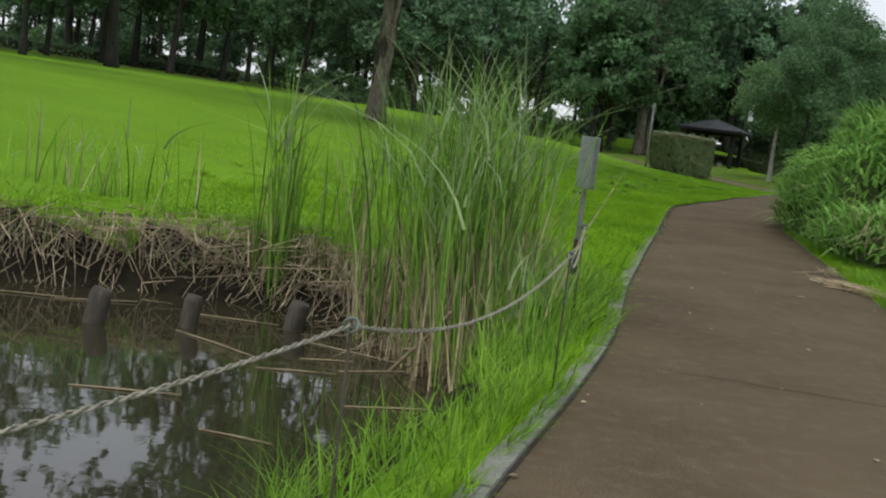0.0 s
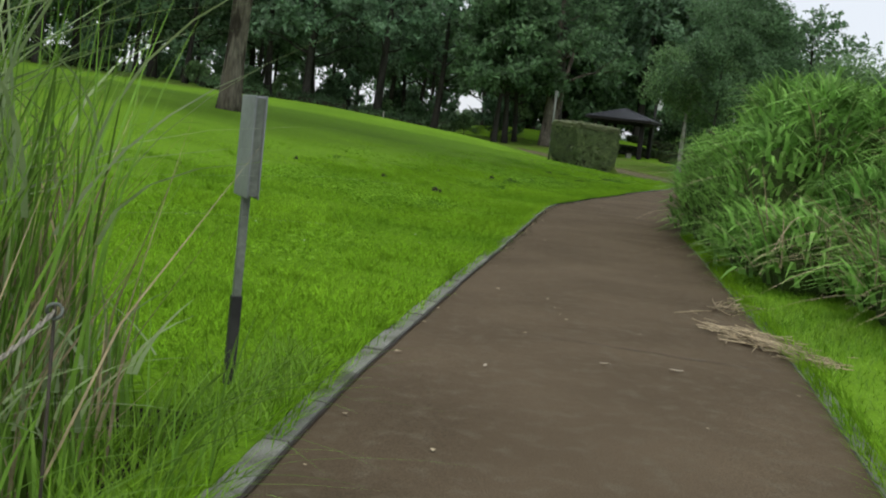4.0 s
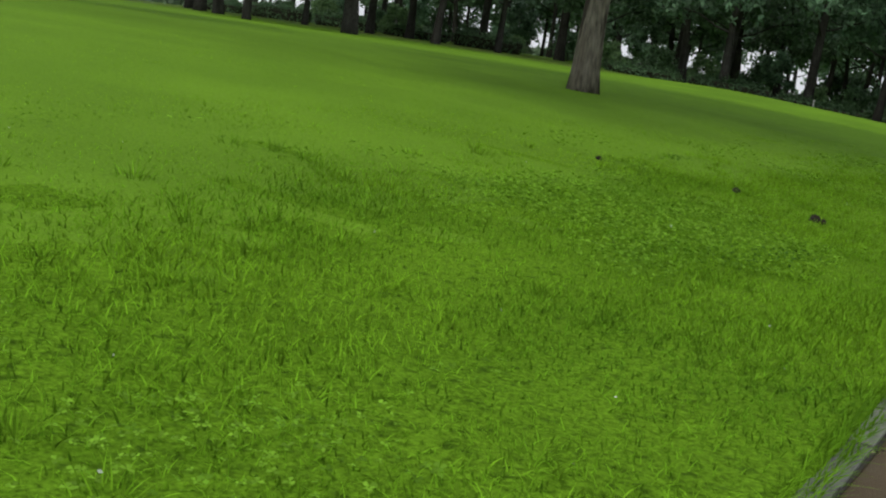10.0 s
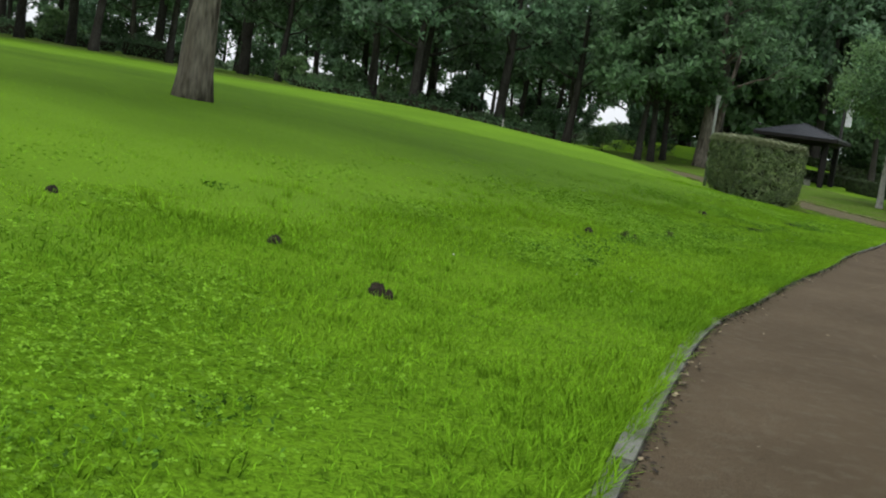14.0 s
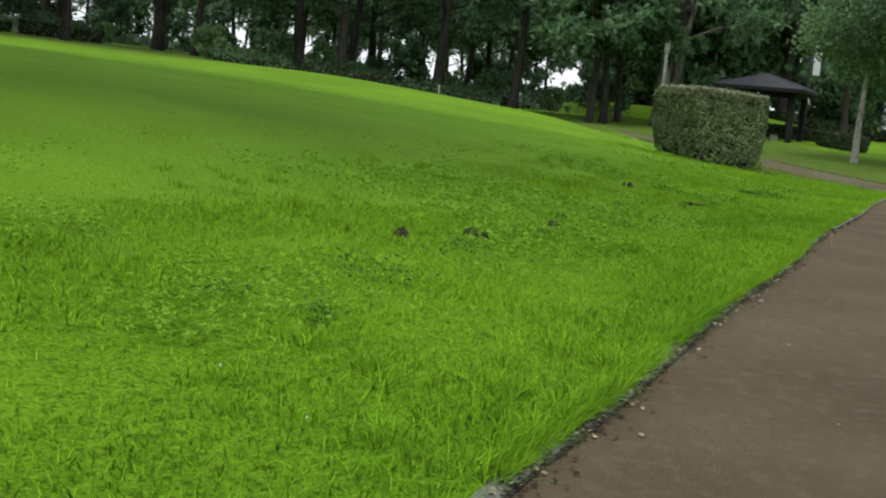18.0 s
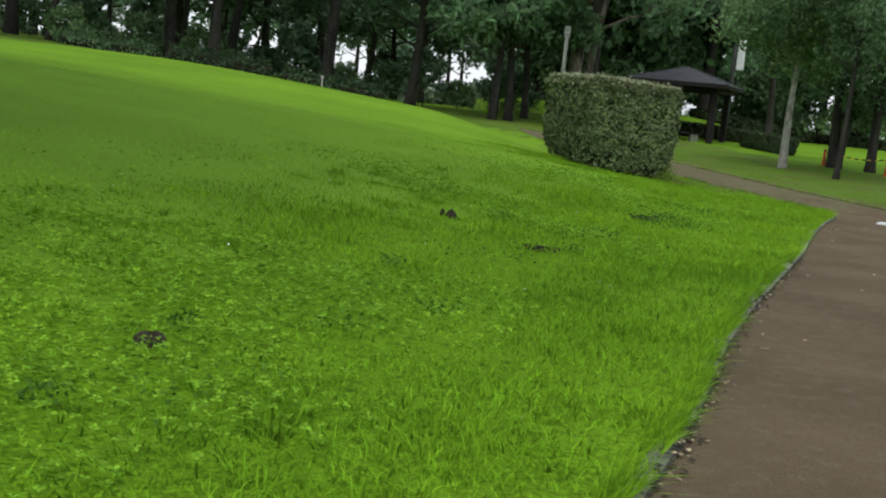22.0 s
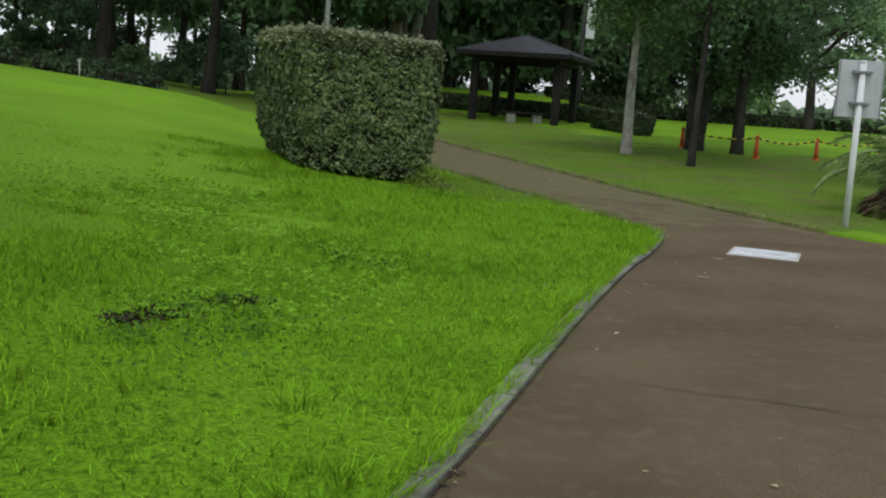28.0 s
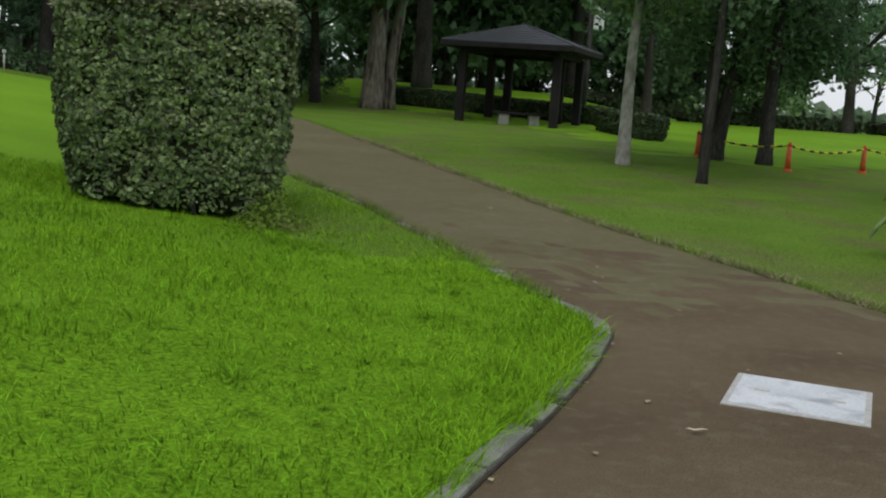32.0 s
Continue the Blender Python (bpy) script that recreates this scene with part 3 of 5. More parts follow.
# the wood: the trunks that stand clear, then those behind them
STANDING = [(-13.9, 86, 1), (-11.2, 84, 0), (-12.9, 100, 2), (-5.6, 84, 1), (-7.4, 96, 2), (-2.4, 80, 3), (-3.0, 88, 0), (-3.6, 104, 1), (0.7, 96, 2), (2.5, 84, 1), (1.9, 110, 2),
            (5.1, 108, 0), (6.5, 85, 3), (7.2, 100, 2), (9.3, 100, 1), (10.6, 80, 2), (11.25, 80.6, 2), (12.15, 82.4, 2), (16.6, 92, 1), (18.4, 97, 3),
            (-25.3, 70, 2), (-18.5, 60, 1), (-23.3, 75, 0), (-22.5, 80, 3), (-18.0, 72, 0), (-19.1, 85, 1), (-15.4, 76, 2), (20.6, 99, 0), (23.2, 103, 2), (25.0, 98, 3), (-21.5, 56, 2), (-26.5, 62, 0), (-30, 66, 1), (-34, 72, 3), (-38, 60, 0), (-44, 66, 2), (-29, 84, 1)]
rng = random.Random(5)
for i in range(37):
    STANDING.append((-50 + 72 * (i / 36) + rng.uniform(-1.2, 1.2), 101 + (i % 3) * 9 + rng.uniform(-3, 3), i % 4))
for i in range(11):
    STANDING.append((15 + 2.1 * i + rng.uniform(-1, 1), 101 + (i % 2) * 8 + rng.uniform(-3, 3), i % 4))
for x, y, k in STANDING:
    if open_view(x, y):
        continue
    tall = 1.3 if x > 14 else 1.0
    plant((BACKWOODS if y > 99 else WOODS)[k], x, y, rng.uniform(0, 360), rng.uniform(0.9, 1.15) * tall, "tall dark woodland tree with a bare straight trunk", group="woodland trees")

for i in range(30):                          # the far side of the wood, its crowns hanging low
    x, y = -64 + 88 * i / 29 + rng.uniform(-1.3, 1.3), 136 + rng.uniform(-6, 10)
    plant(BACKWOODS[i % 4], x, y, rng.uniform(0, 360), rng.uniform(0.75, 1.0), "tall dark woodland tree with a bare straight trunk", group="woodland trees")

TWIN = tree_mesh(37, 15.0, 0.39, 0.3, 5.0, 10000, 0.42, sides=14, limbs=16, spray=7, limb=0.4, crown_mat=WOODLEAF, bark=BARK, flare=1.3)
twin = plant(TWIN, 14.35, 81.75, 0, 1.0, "stout twin-stemmed tree with grey-brown bark beside the pavilion")
part("side_stem", tube(bmesh.new(), [(0.54, 0.1, -0.25), (0.48, 0.1, 0.5), (0.53, 0.1, 1.8), (0.78, 0.1, 4.0), (1.5, 0.2, 8.0)], [0.29, 0.23, 0.2, 0.17, 0.08], 12, wobble=0.07, rng=random.Random(6)), BARK, twin, "second stem grown against the trunk")

# ---- clipped hedge ----
def hedge_block(name, corners, z0s, tops, leaf, count, mat, label, seed, power=7.0, tuck=0.12, rough=0.03, tips=0):
    """A clipped hedge between four ground corners, with rounded edges and a tucked-in foot: a dark solid core and a
    skin of leaves.
    """
    r = np.random.default_rng(seed)
    c = np.array(corners, dtype=float)
    mid, low = c.mean(axis=0), min(z0s)
    hu, hv = np.linalg.norm(c[1] - c[0]) / 2, np.linalg.norm(c[3] - c[0]) / 2
    eu, ev = (c[1] - c[0]) / (2 * hu), (c[3] - c[0]) / (2 * hv)
    z0a, ta = np.array(z0s), np.array(tops)

    def spot(a, b, table):
        f, g = (a + 1) / 2, (b + 1) / 2
        w = np.stack([(1 - f) * (1 - g), f * (1 - g), f * g, (1 - f) * g], axis=-1)
        return w @ table

    def rim(t):
        ca, sa = np.cos(t), np.sin(t)
        k = (np.abs(ca) ** power + np.abs(sa) ** power) ** (-1 / power)
        return ca * k, sa * k

    def skin(t, v, inward):
        a, b = rim(t)
        d = tuck * (1 - v) ** 4.5 + 0.11 * np.clip((v - 0.9) / 0.1, 0, 1) ** 2 + inward
        a, b = a * (1 - d / hu), b * (1 - d / hv)
        zb = spot(a, b, z0a)
        return np.column_stack([spot(a, b, c) - mid, zb + (spot(a, b, ta) - zb) * v - low])

    h = thing(name, *mid, low, 0, label, "hedge")
    t = np.linspace(0, 2 * np.pi, 41)[:-1]
    # solid near-black body that fills the gaps between the leaves
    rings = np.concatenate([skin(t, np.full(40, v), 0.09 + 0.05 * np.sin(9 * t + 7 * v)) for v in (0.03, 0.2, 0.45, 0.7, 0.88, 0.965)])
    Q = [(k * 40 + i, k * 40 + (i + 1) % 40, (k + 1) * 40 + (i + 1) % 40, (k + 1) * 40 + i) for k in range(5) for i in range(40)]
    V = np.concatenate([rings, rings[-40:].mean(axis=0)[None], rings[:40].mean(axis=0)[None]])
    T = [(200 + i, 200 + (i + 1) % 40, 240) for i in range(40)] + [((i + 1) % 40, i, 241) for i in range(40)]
    part("core", fast_mesh("core", V, Q, T, mats=(DARKCORE,)), None, h, "dark solid core under the leaves")
    side = 4 * (hu + hv) * float(np.mean(ta - z0a))
    n = int(count * side / (side + 4 * hu * hv))
    a, b = r.uniform(-1, 1, n), r.uniform(-1, 1, n)         # even along the sides
    face = r.random(n) < hu / (hu + hv)
    t = np.where(face, np.arctan2(np.where(b > 0, 1, -1), a), np.arctan2(b, np.where(a > 0, 1, -1)))
    v = 0.02 + 0.98 * r.random(n)
    arc, zz = np.where(face, a * hu, b * hv + 7.0), v * float(np.mean(ta - z0a))
    lump = np.sin(6.1 * arc + 2.1 * np.sin(4.3 * zz)) * np.sin(7.7 * zz + 1.9 * np.sin(5.2 * arc)) + 0.8 * np.sin(17 * arc + 3 * np.sin(13 * zz)) * np.sin(21 * zz + 2 * np.sin(15 * arc))
    keep = (r.random(n) < 0.72 + 0.48 * lump) & ((v > 0.09 + 0.05 * np.sin(arc * 5) + 0.04 * np.sin(arc * 13)) | (r.random(n) < 0.25))
    t, v, lump, n = t[keep], v[keep], lump[keep], int(keep.sum())
    p = skin(t, v, -rough * lump + np.abs(r.normal(size=n)) * rough * 1.2)
    a, b = rim(t)
    out = (np.sign(a) * np.abs(a) ** (power - 1))[:, None] * eu + (np.sign(b) * np.abs(b) ** (power - 1))[:, None] * ev
    out /= np.linalg.norm(out, axis=1)[:, None]
    nn = np.column_stack([out, 0.3 + 0.8 * np.clip((v - 0.88) / 0.12, 0, 1)])
    m = count - n
    a, b = r.uniform(-1, 1, m), r.uniform(-1, 1, m)
    ok = np.abs(a) ** power + np.abs(b) ** power < 0.9
    a, b = a[ok], b[ok]
    top = np.column_stack([spot(a, b, c) - mid, spot(a, b, ta) - low + r.normal(size=len(a)) * rough * 0.8 - 0.05 * np.maximum(np.abs(a), np.abs(b)) ** 9])
    part("foliage", leaf_mesh("foliage", np.concatenate([p, top]), leaf, r, mat, np.concatenate([nn, np.tile((0, 0, 1.0), (len(a), 1))])), None, h)
    if tips:                                    # paler new growth on the top and along its rim
        t, v = r.uniform(0, 2 * np.pi, tips), 1 - np.abs(r.normal(size=tips)) * 0.03
        p = skin(t, np.minimum(v, 1.0), -0.015 + 0.03 * r.normal(size=tips))
        k = r.random(len(a)) < 0.3
        q = top[k] + (0, 0, 0.03)
        q[:, 2] += 0.03 * np.abs(r.normal(size=len(q)))
        both = np.concatenate([p + r.normal(size=p.shape) * 0.012, q])
        part("new_growth", leaf_mesh("new_growth", both, leaf * 1.05, r, HEDGETIP, np.tile((0, 0, 1.0), (len(both), 1))), None, h, "pale new leaves along the top")
    return h


HC = [(10.7, 51.45), (12.68, 51.75), (12.2, 54.6), (9.95, 54.3)]
hedge_block("hedge", HC, [ground_z(*k) for k in HC], [2.10, 2.02, 2.07, 2.14], 0.031, 128000, HEDGELEAF, "box-clipped evergreen hedge with small pale-edged leaves", 3, power=14.0, tuck=0.17, rough=0.035, tips=9000)
# bare stems at the hedge's foot
hedge = bpy.data.objects["hedge"]
rr = random.Random(31)
for k in range(9):
    x, y = rr.uniform(10.95, 12.3), rr.uniform(51.75, 52.1)
    o = hedge.matrix_basis.translation
    b = Vector((x, y, ground_z(x, y) - 0.05)) - o
    part("stem", tube(bmesh.new(), [b, b + Vector((rr.uniform(-0.04, 0.04), rr.uniform(-0.05, 0.05), 0.3)), b + Vector((rr.uniform(-0.1, 0.1), rr.uniform(-0.1, 0.1), 0.6))], [0.024, 0.019, 0.013], 7), DARKBARK, hedge)


# ---- pavilion, its bench and table ----
PAV, TURNED = (19.18, 79.2), -25
pz = ground_z(*PAV)
pav = thing("pavilion", *PAV, pz, TURNED, "open timber park pavilion with a dark hipped roof", "pavilion")
half, eave, apex = 2.2, 3.12 - pz, 4.0 - pz
QUAD = ((-1, -1), (1, -1), (1, 1), (-1, 1))
for k in range(4):
    bm = bmesh.new()
    a, b = QUAD[k], QUAD[(k + 1) % 4]
    p, q = Vector((a[0] * half, a[1] * half, eave + 0.14)), Vector((b[0] * half, b[1] * half, eave + 0.14))
    t = Vector((0, 0, apex))
    n = (q - p).cross(t - p).normalized() * 0.06
    rows8 = []
    for i in range(9):                      # courses of roofing, each a little proud of the one above
        f = i / 8
        u, v = p.lerp(t, f * 0.985), q.lerp(t, f * 0.985)
        if i:
            rows8.append((bm.verts.new(u + n * 0.98), bm.verts.new(v + n * 0.98)))
        if i < 8:
            rows8.append((bm.verts.new(u + n * 1.1), bm.verts.new(v + n * 1.1)))
    for (u0, v0), (u1, v1) in zip(rows8, rows8[1:]):
        bm.faces.new((u0, v0, v1, u1))
    lo = (bm.verts.new(p - n), bm.verts.new(q - n))
    hi = bm.verts.new(t - n)
    bm.faces.new((lo[1], lo[0], hi))
    bm.faces.new((rows8[0][1], rows8[0][0], lo[0], lo[1]))
    part("roof_slope", bm, ROOF, pav)
for k in range(4):
    a, b = QUAD[k], QUAD[(k + 1) % 4]
    ridge = tube(bmesh.new(), [(a[0] * half, a[1] * half, eave + 0.2), (0, 0, apex + 0.06)], [0.035, 0.035], 6)
    part("hip_ridge", ridge, ROOF, pav)
    m = Matrix.Rotation(math.atan2(b[1] - a[1], b[0] - a[0]), 4, "Z")
    fas = box(bmesh.new(), -half, -half - 0.03, eave + 0.02, half, -half + 0.02, eave + 0.17)
    bmesh.ops.transform(fas, matrix=m, verts=fas.verts)
    part("fascia", fas, DARKWOOD, pav)
    beam = box(bmesh.new(), -1.66, -1.67, eave - 0.16, 1.66, -1.53, eave + 0.02)
    bmesh.ops.transform(beam, matrix=m, verts=beam.verts)
    part("beam", beam, DARKWOOD, pav)
for px, py in ((-1.6, -1.6), (1.6, -1.6), (1.6, 1.6), (-1.6, 1.6), (0.95, 1.6), (-0.95, 1.6)):
    part("post", box(bmesh.new(), px - 0.13, py - 0.13, -0.05, px + 0.13, py + 0.13, eave - 0.1, 0.015), DARKWOOD, pav)
part("soffit", box(bmesh.new(), -2.05, -2.05, eave - 0.02, 2.05, 2.05, eave + 0.03), DARKWOOD, pav)


def bench(x, y, rz):
    b = thing("bench", x, y, ground_z(x, y), rz, "park bench of dark planks on pale concrete legs", "bench", "benches under the pavilion")
    for k in range(3):
        part("plank", box(bmesh.new(), -0.85, -0.21 + 0.145 * k, 0.34, 0.85, -0.08 + 0.145 * k, 0.41, 0.008), DARKWOOD, b)
    for sx in (-0.5, 0.5):
        part("leg", box(bmesh.new(), sx - 0.17, -0.17, -0.05, sx + 0.17, 0.17, 0.34, 0.02), KERB, b, "pale concrete leg")
    return b


bench(18.95, 77.9, 0)

# ---- lamp, poles and signs beyond the junction ----
lz = ground_z(22.1, 82.5)
lamp = thing("lamp_post", 22.1, 82.5, lz, -20, "dark lamp post with a tall white lantern box", "lamp post")
part("pole", tube(bmesh.new(), [(0, 0, -0.1), (0, 0, 2.5), (0, 0, 6.2)], [0.11, 0.09, 0.075], 12), DARKPOLE, lamp)
part("base_plate", tube(bmesh.new(), [(0, 0, -0.05), (0, 0, 0.06)], [0.2, 0.19], 12), DARKPOLE, lamp)
lantern = part("lantern", box(bmesh.new(), 0.13, -0.17, 3.35, 0.47, 0.17, 5.0, 0.03), LAMPGLASS, lamp, "white lantern box")
for zz in (3.6, 4.7):
    part("bracket", box(bmesh.new(), 0.05, -0.04, zz, 0.16, 0.04, zz + 0.06), DARKPOLE, lamp)
part("cap", box(bmesh.new(), 0.1, -0.2, 5.0, 0.5, 0.2, 5.08, 0.02), DARKPOLE, lantern)

p2 = thing("pole", 11.15, 60.7, ground_z(11.15, 60.7), 0, "plain grey pole with a small box at its head", "pole")
ph = 3.84 - ground_z(11.15, 60.7)
part("shaft", tube(bmesh.new(), [(0, 0, -0.1), (0, 0, ph * 0.5), (0, 0, ph - 0.28)], [0.058, 0.055, 0.052], 12), GREENSTEEL, p2)
head = part("head", box(bmesh.new(), -0.085, -0.05, ph - 0.33, 0.085, 0.05, ph, 0.02), GREENSTEEL, p2, "grey box")
part("band", box(bmesh.new(), -0.09, -0.055, ph - 0.2, 0.09, 0.055, ph - 0.17), GREYSTEEL, head)

ws = thing("park_sign", 17.86, 49.95, ground_z(17.86, 49.95), -14, "white steel post carrying a pale sign panel seen from behind", "sign")
part("post", tube(bmesh.new(), [(0, 0, -0.1), (0, 0, 1.0), (0, 0, 2.12)], [0.042, 0.042, 0.042], 12), WHITEPAINT, ws)
panel = part("panel", box(bmesh.new(), -0.29, 0.06, 1.42, 0.29, 0.075, 2.15, 0.004), PANELGREY, ws, "pale grey panel back")
part("post_cap", tube(bmesh.new(), [(0, 0, 2.12), (0, 0, 2.15)], [0.046, 0.03], 12), WHITEPAINT, ws)
for zz in (1.58, 1.98):
    part("bracket", box(bmesh.new(), -0.12, -0.05, zz, 0.12, 0.06, zz + 0.035, 0.004), GREYSTEEL, ws)
for sx in (-0.28, 0.27):
    part("rim", box(bmesh.new(), sx, 0.045, 1.42, sx + 0.012, 0.06, 2.15), GREYSTEEL, panel)

# small white stake at the rim of the lawn
sk = thing("lawn_stake", 2.75, 77.4, ground_z(2.75, 77.4), 0, "short white stake with a small head at the lawn's rim", "stake")
part("shaft", tube(bmesh.new(), [(0, 0, -0.1), (0, 0, 0.55)], [0.03, 0.028], 8), CONCRETE, sk)
part("head", box(bmesh.new(), -0.055, -0.04, 0.53, 0.055, 0.04, 0.64, 0.01), CONCRETE, sk)

# small dark notice box on a post, back among the trees
nb = thing("notice_box", -3.8, 107.0, ground_z(-3.8, 107.0), 8, "small dark notice box on a pale post among the trees", "sign")
nh = 3.3 - ground_z(-3.8, 107.0)
part("post", tube(bmesh.new(), [(0, 0, -0.1), (0, 0, nh)], [0.05, 0.05], 8), CONCRETE, nb)
part("box", box(bmesh.new(), -0.4, -0.14, nh - 0.3, 0.4, -0.05, nh + 0.3, 0.02), DARKPOLE, nb, "dark box")
part("top_strip", box(bmesh.new(), -0.42, -0.16, nh + 0.3, 0.42, -0.03, nh + 0.36, 0.01), WHITEPAINT, nb, "pale top edge")

# ---- orange barrier posts and the striped cord ----
BARS = [(21.6, 67.4), (22.42, 63.97), (24.6, 65.1), (27.2, 66.5)]
for k, (x, y) in enumerate(BARS):
    b = thing("barrier_post", x, y, ground_z(x, y), 0, "orange plastic barrier post standing in the grass", "barrier post", "orange barrier posts")
    part("base", tube(bmesh.new(), [(0, 0, -0.02), (0, 0, 0.05)], [0.10, 0.09], 14), ORANGE, b)
    shaft = part("shaft", tube(bmesh.new(), [(0, 0, 0.05), (0, 0, 0.28), (0, 0, 0.52)], [0.065, 0.058, 0.05], 12), ORANGE, b)
    part("knob", tube(bmesh.new(), [(0, 0, 0.52), (0, 0, 0.56), (0, 0, 0.62)], [0.04, 0.055, 0.02], 10), ORANGE, shaft)
cord = thing("striped_rope", *BARS[0], ground_z(*BARS[0]) + 0.54, 0, "black and yellow striped cord slung between the barrier posts", "rope")
for (x0, y0), (x1, y1) in zip(BARS, BARS[1:]):
    z0, z1, N = ground_z(x0, y0) + 0.54, ground_z(x1, y1) + 0.54, 16
    for s in range(N):
        seg = []
        for f in (s / N, (s + 1) / N):
            seg.append(Vector((x0 + (x1 - x0) * f, y0 + (y1 - y0) * f, z0 + (z1 - z0) * f - 0.25 * 4 * f * (1 - f) * 0.5)) - Vector((*BARS[0], ground_z(*BARS[0]) + 0.54)))
        part("stripe", tube(bmesh.new(), seg, [0.022, 0.022], 5), YELLOW if s % 2 else BLACK, cord)

# ---- trees and shrubs beyond the junction ----
SLIM = tree_mesh(51, 9.0, 0.085, 0.33, 2.5, 13000, 0.085, low=0.1, inner=1, limbs=14, lean=0.0, crown_mat=WOODLEAF, bark=DARKBARK)
plant(SLIM, 19.1, 59.6, 0, 1.0, "slender dark-stemmed tree on thin turf", name="slender_tree")
FORK = [tree_mesh(61 + k, 11.0, 0.18, 0.17, 3.2, 19000, 0.088, low=0.1, inner=1, limbs=11, lean=(-0.06, 0.12)[k], crown_mat=WOODLEAF, bark=DARKBARK) for k in (0, 1)]
ft = thing("forked_tree", 21.75, 66.6, ground_z(21.75, 66.6) - 0.03, 8, "dark forked tree with two leaning stems", "tree")
for trunk_me, crown_me in FORK:
    part("trunk", trunk_me, None, ft)
    part("crown", crown_me, None, ft)
FINE = tree_mesh(66, 10.2, 0.17, 0.2, 3.3, 26000, 0.088, low=0.1, inner=1, limbs=14, crown_mat=WOODLEAF, bark=DARKBARK)
plant(FINE, 22.6, 65.7, 70, 1.0, "dark tree beside the orange barrier posts")
SPREADING = tree_mesh(68, 13.0, 0.3, 0.24, 5.2, 6000, 0.40, limbs=16, crown_mat=WOODLEAF, bark=DARKBARK, limb=0.7, spray=6)
plant(SPREADING, 40.1, 105, 0, 1.0, "spreading park tree across the far lawn", group="far park trees")
plant(SPREADING, 33.5, 101, 220, 1.0, "spreading park tree across the far lawn", group="far park trees")
plant(SPREADING, 39.0, 97, 130, 1.0, "spreading park tree across the far lawn", group="far park trees")
for x, y, k, s in ((33, 118, 0, 1.0), (47, 96, 1, 0.8), (52, 120, 2, 1.0), (26.5, 90, 1, 0.75), (30, 103, 2, 0.9)):
    plant(WOODS[k], x, y, 40 * k + x, s, "spreading park tree across the far lawn", group="far park trees")
SHRUB = tree_mesh(71, 4.6, 0.12, 0.08, 2.2, 26000, 0.065, limbs=18, crown_mat=LIGHTLEAF, bark=DARKBARK, flat=0.9)
plant(SHRUB, 25.4, 57.0, 30, 1.4, "dense light green leafy small tree", name="small_tree")
plant(SHRUB, 25.5, 50.0, 200, 0.85, "dense light green leafy small tree", name="small_tree")
for x, y, k in ((-15.6, 35.0, 0),):
    plant(tree_mesh(33, 9.5, 0.40, 0.36, 3.6, 6000, 0.36, sides=14, limbs=13, crown_mat=WOODLEAF, bark=BARK, flare=1.6, spray=6), x, y, 200, 1.0, "large lone tree with a thick grey-brown furrowed trunk on the lawn")

bx, by = -16.3, 34.3
board = bmesh.new()
rim = [Vector((0.34 * math.cos(a) * (1 + 0.08 * math.sin(2 * a)), 0.0, 0.42 + 0.46 * math.sin(a))) for a in [2 * math.pi * i / 20 for i in range(20)]]
front = [board.verts.new(p) for p in rim]
back = [board.verts.new(p + Vector((0, 0.05, 0))) for p in rim]
board.faces.new(front)
board.faces.new(back[::-1])
for i in range(20):
    board.faces.new((front[i], back[i], back[(i + 1) % 20], front[(i + 1) % 20]))
bmesh.ops.recalc_face_normals(board, faces=board.faces)
bo = part("leaning_slab", board, PALEWOOD)
bo.matrix_basis = pose(bx, by, ground_z(bx, by), -14, 18, 20)
tagged(bo, "pale yellow rounded wooden slab leaning at a tree's foot", "wooden slab")

# low clipped hedges: behind the pavilion, along the lawn's rim, across the far lawn
def low_hedge(a, b, wide, high, label, seed, dense=900, leaf=0.09, mat=DARKHEDGE, rough=0.03, power=7.0):
    a, b = Vector((*a, 0)), Vector((*b, 0))
    d = (b - a).normalized()
    o = Vector((-d.y, d.x, 0)) * wide / 2
    cs = [(a - o)[:2], (b - o)[:2], (b + o)[:2], (a + o)[:2]]
    zs = [ground_z(*c) - 0.02 for c in cs]
    ln = (b - a).length
    return hedge_block("low_hedge", cs, zs, [z + high for z in zs], leaf, int(dense * ln), mat, label, seed, power, 0.12, rough)


low_hedge((22.3, 73.2), (21.75, 77.6), 0.9, 0.72, "low dark clipped hedge beside the pavilion", 21, 2600, 0.055)
low_hedge((22.7, 80.9), (14.6, 84.4), 0.9, 0.62, "low dark clipped hedge behind the pavilion", 22, 1800, 0.06)
for k in range(9):
    x = 5.5 - 5.2 * k
    if k == 3:
        continue
    low_hedge((x, 79.0 + 0.5 * k), (x - 4.9, 79.5 + 0.5 * k), 1.1, 0.45 + 0.05 * min(k, 5) + 0.15 * math.sin(k * 2.1), "low rough hedge along the rim of the lawn", 30 + k, 700, 0.09, WOODLEAF, 0.2, 3.0)
for k in range(5):
    low_hedge((24 + 9 * k, 97 + 1.5 * k), (32 + 9 * k, 98.5 + 1.5 * k), 2.0, 0.6, "dark hedge across the far lawn", 50 + k, 350, 0.18)

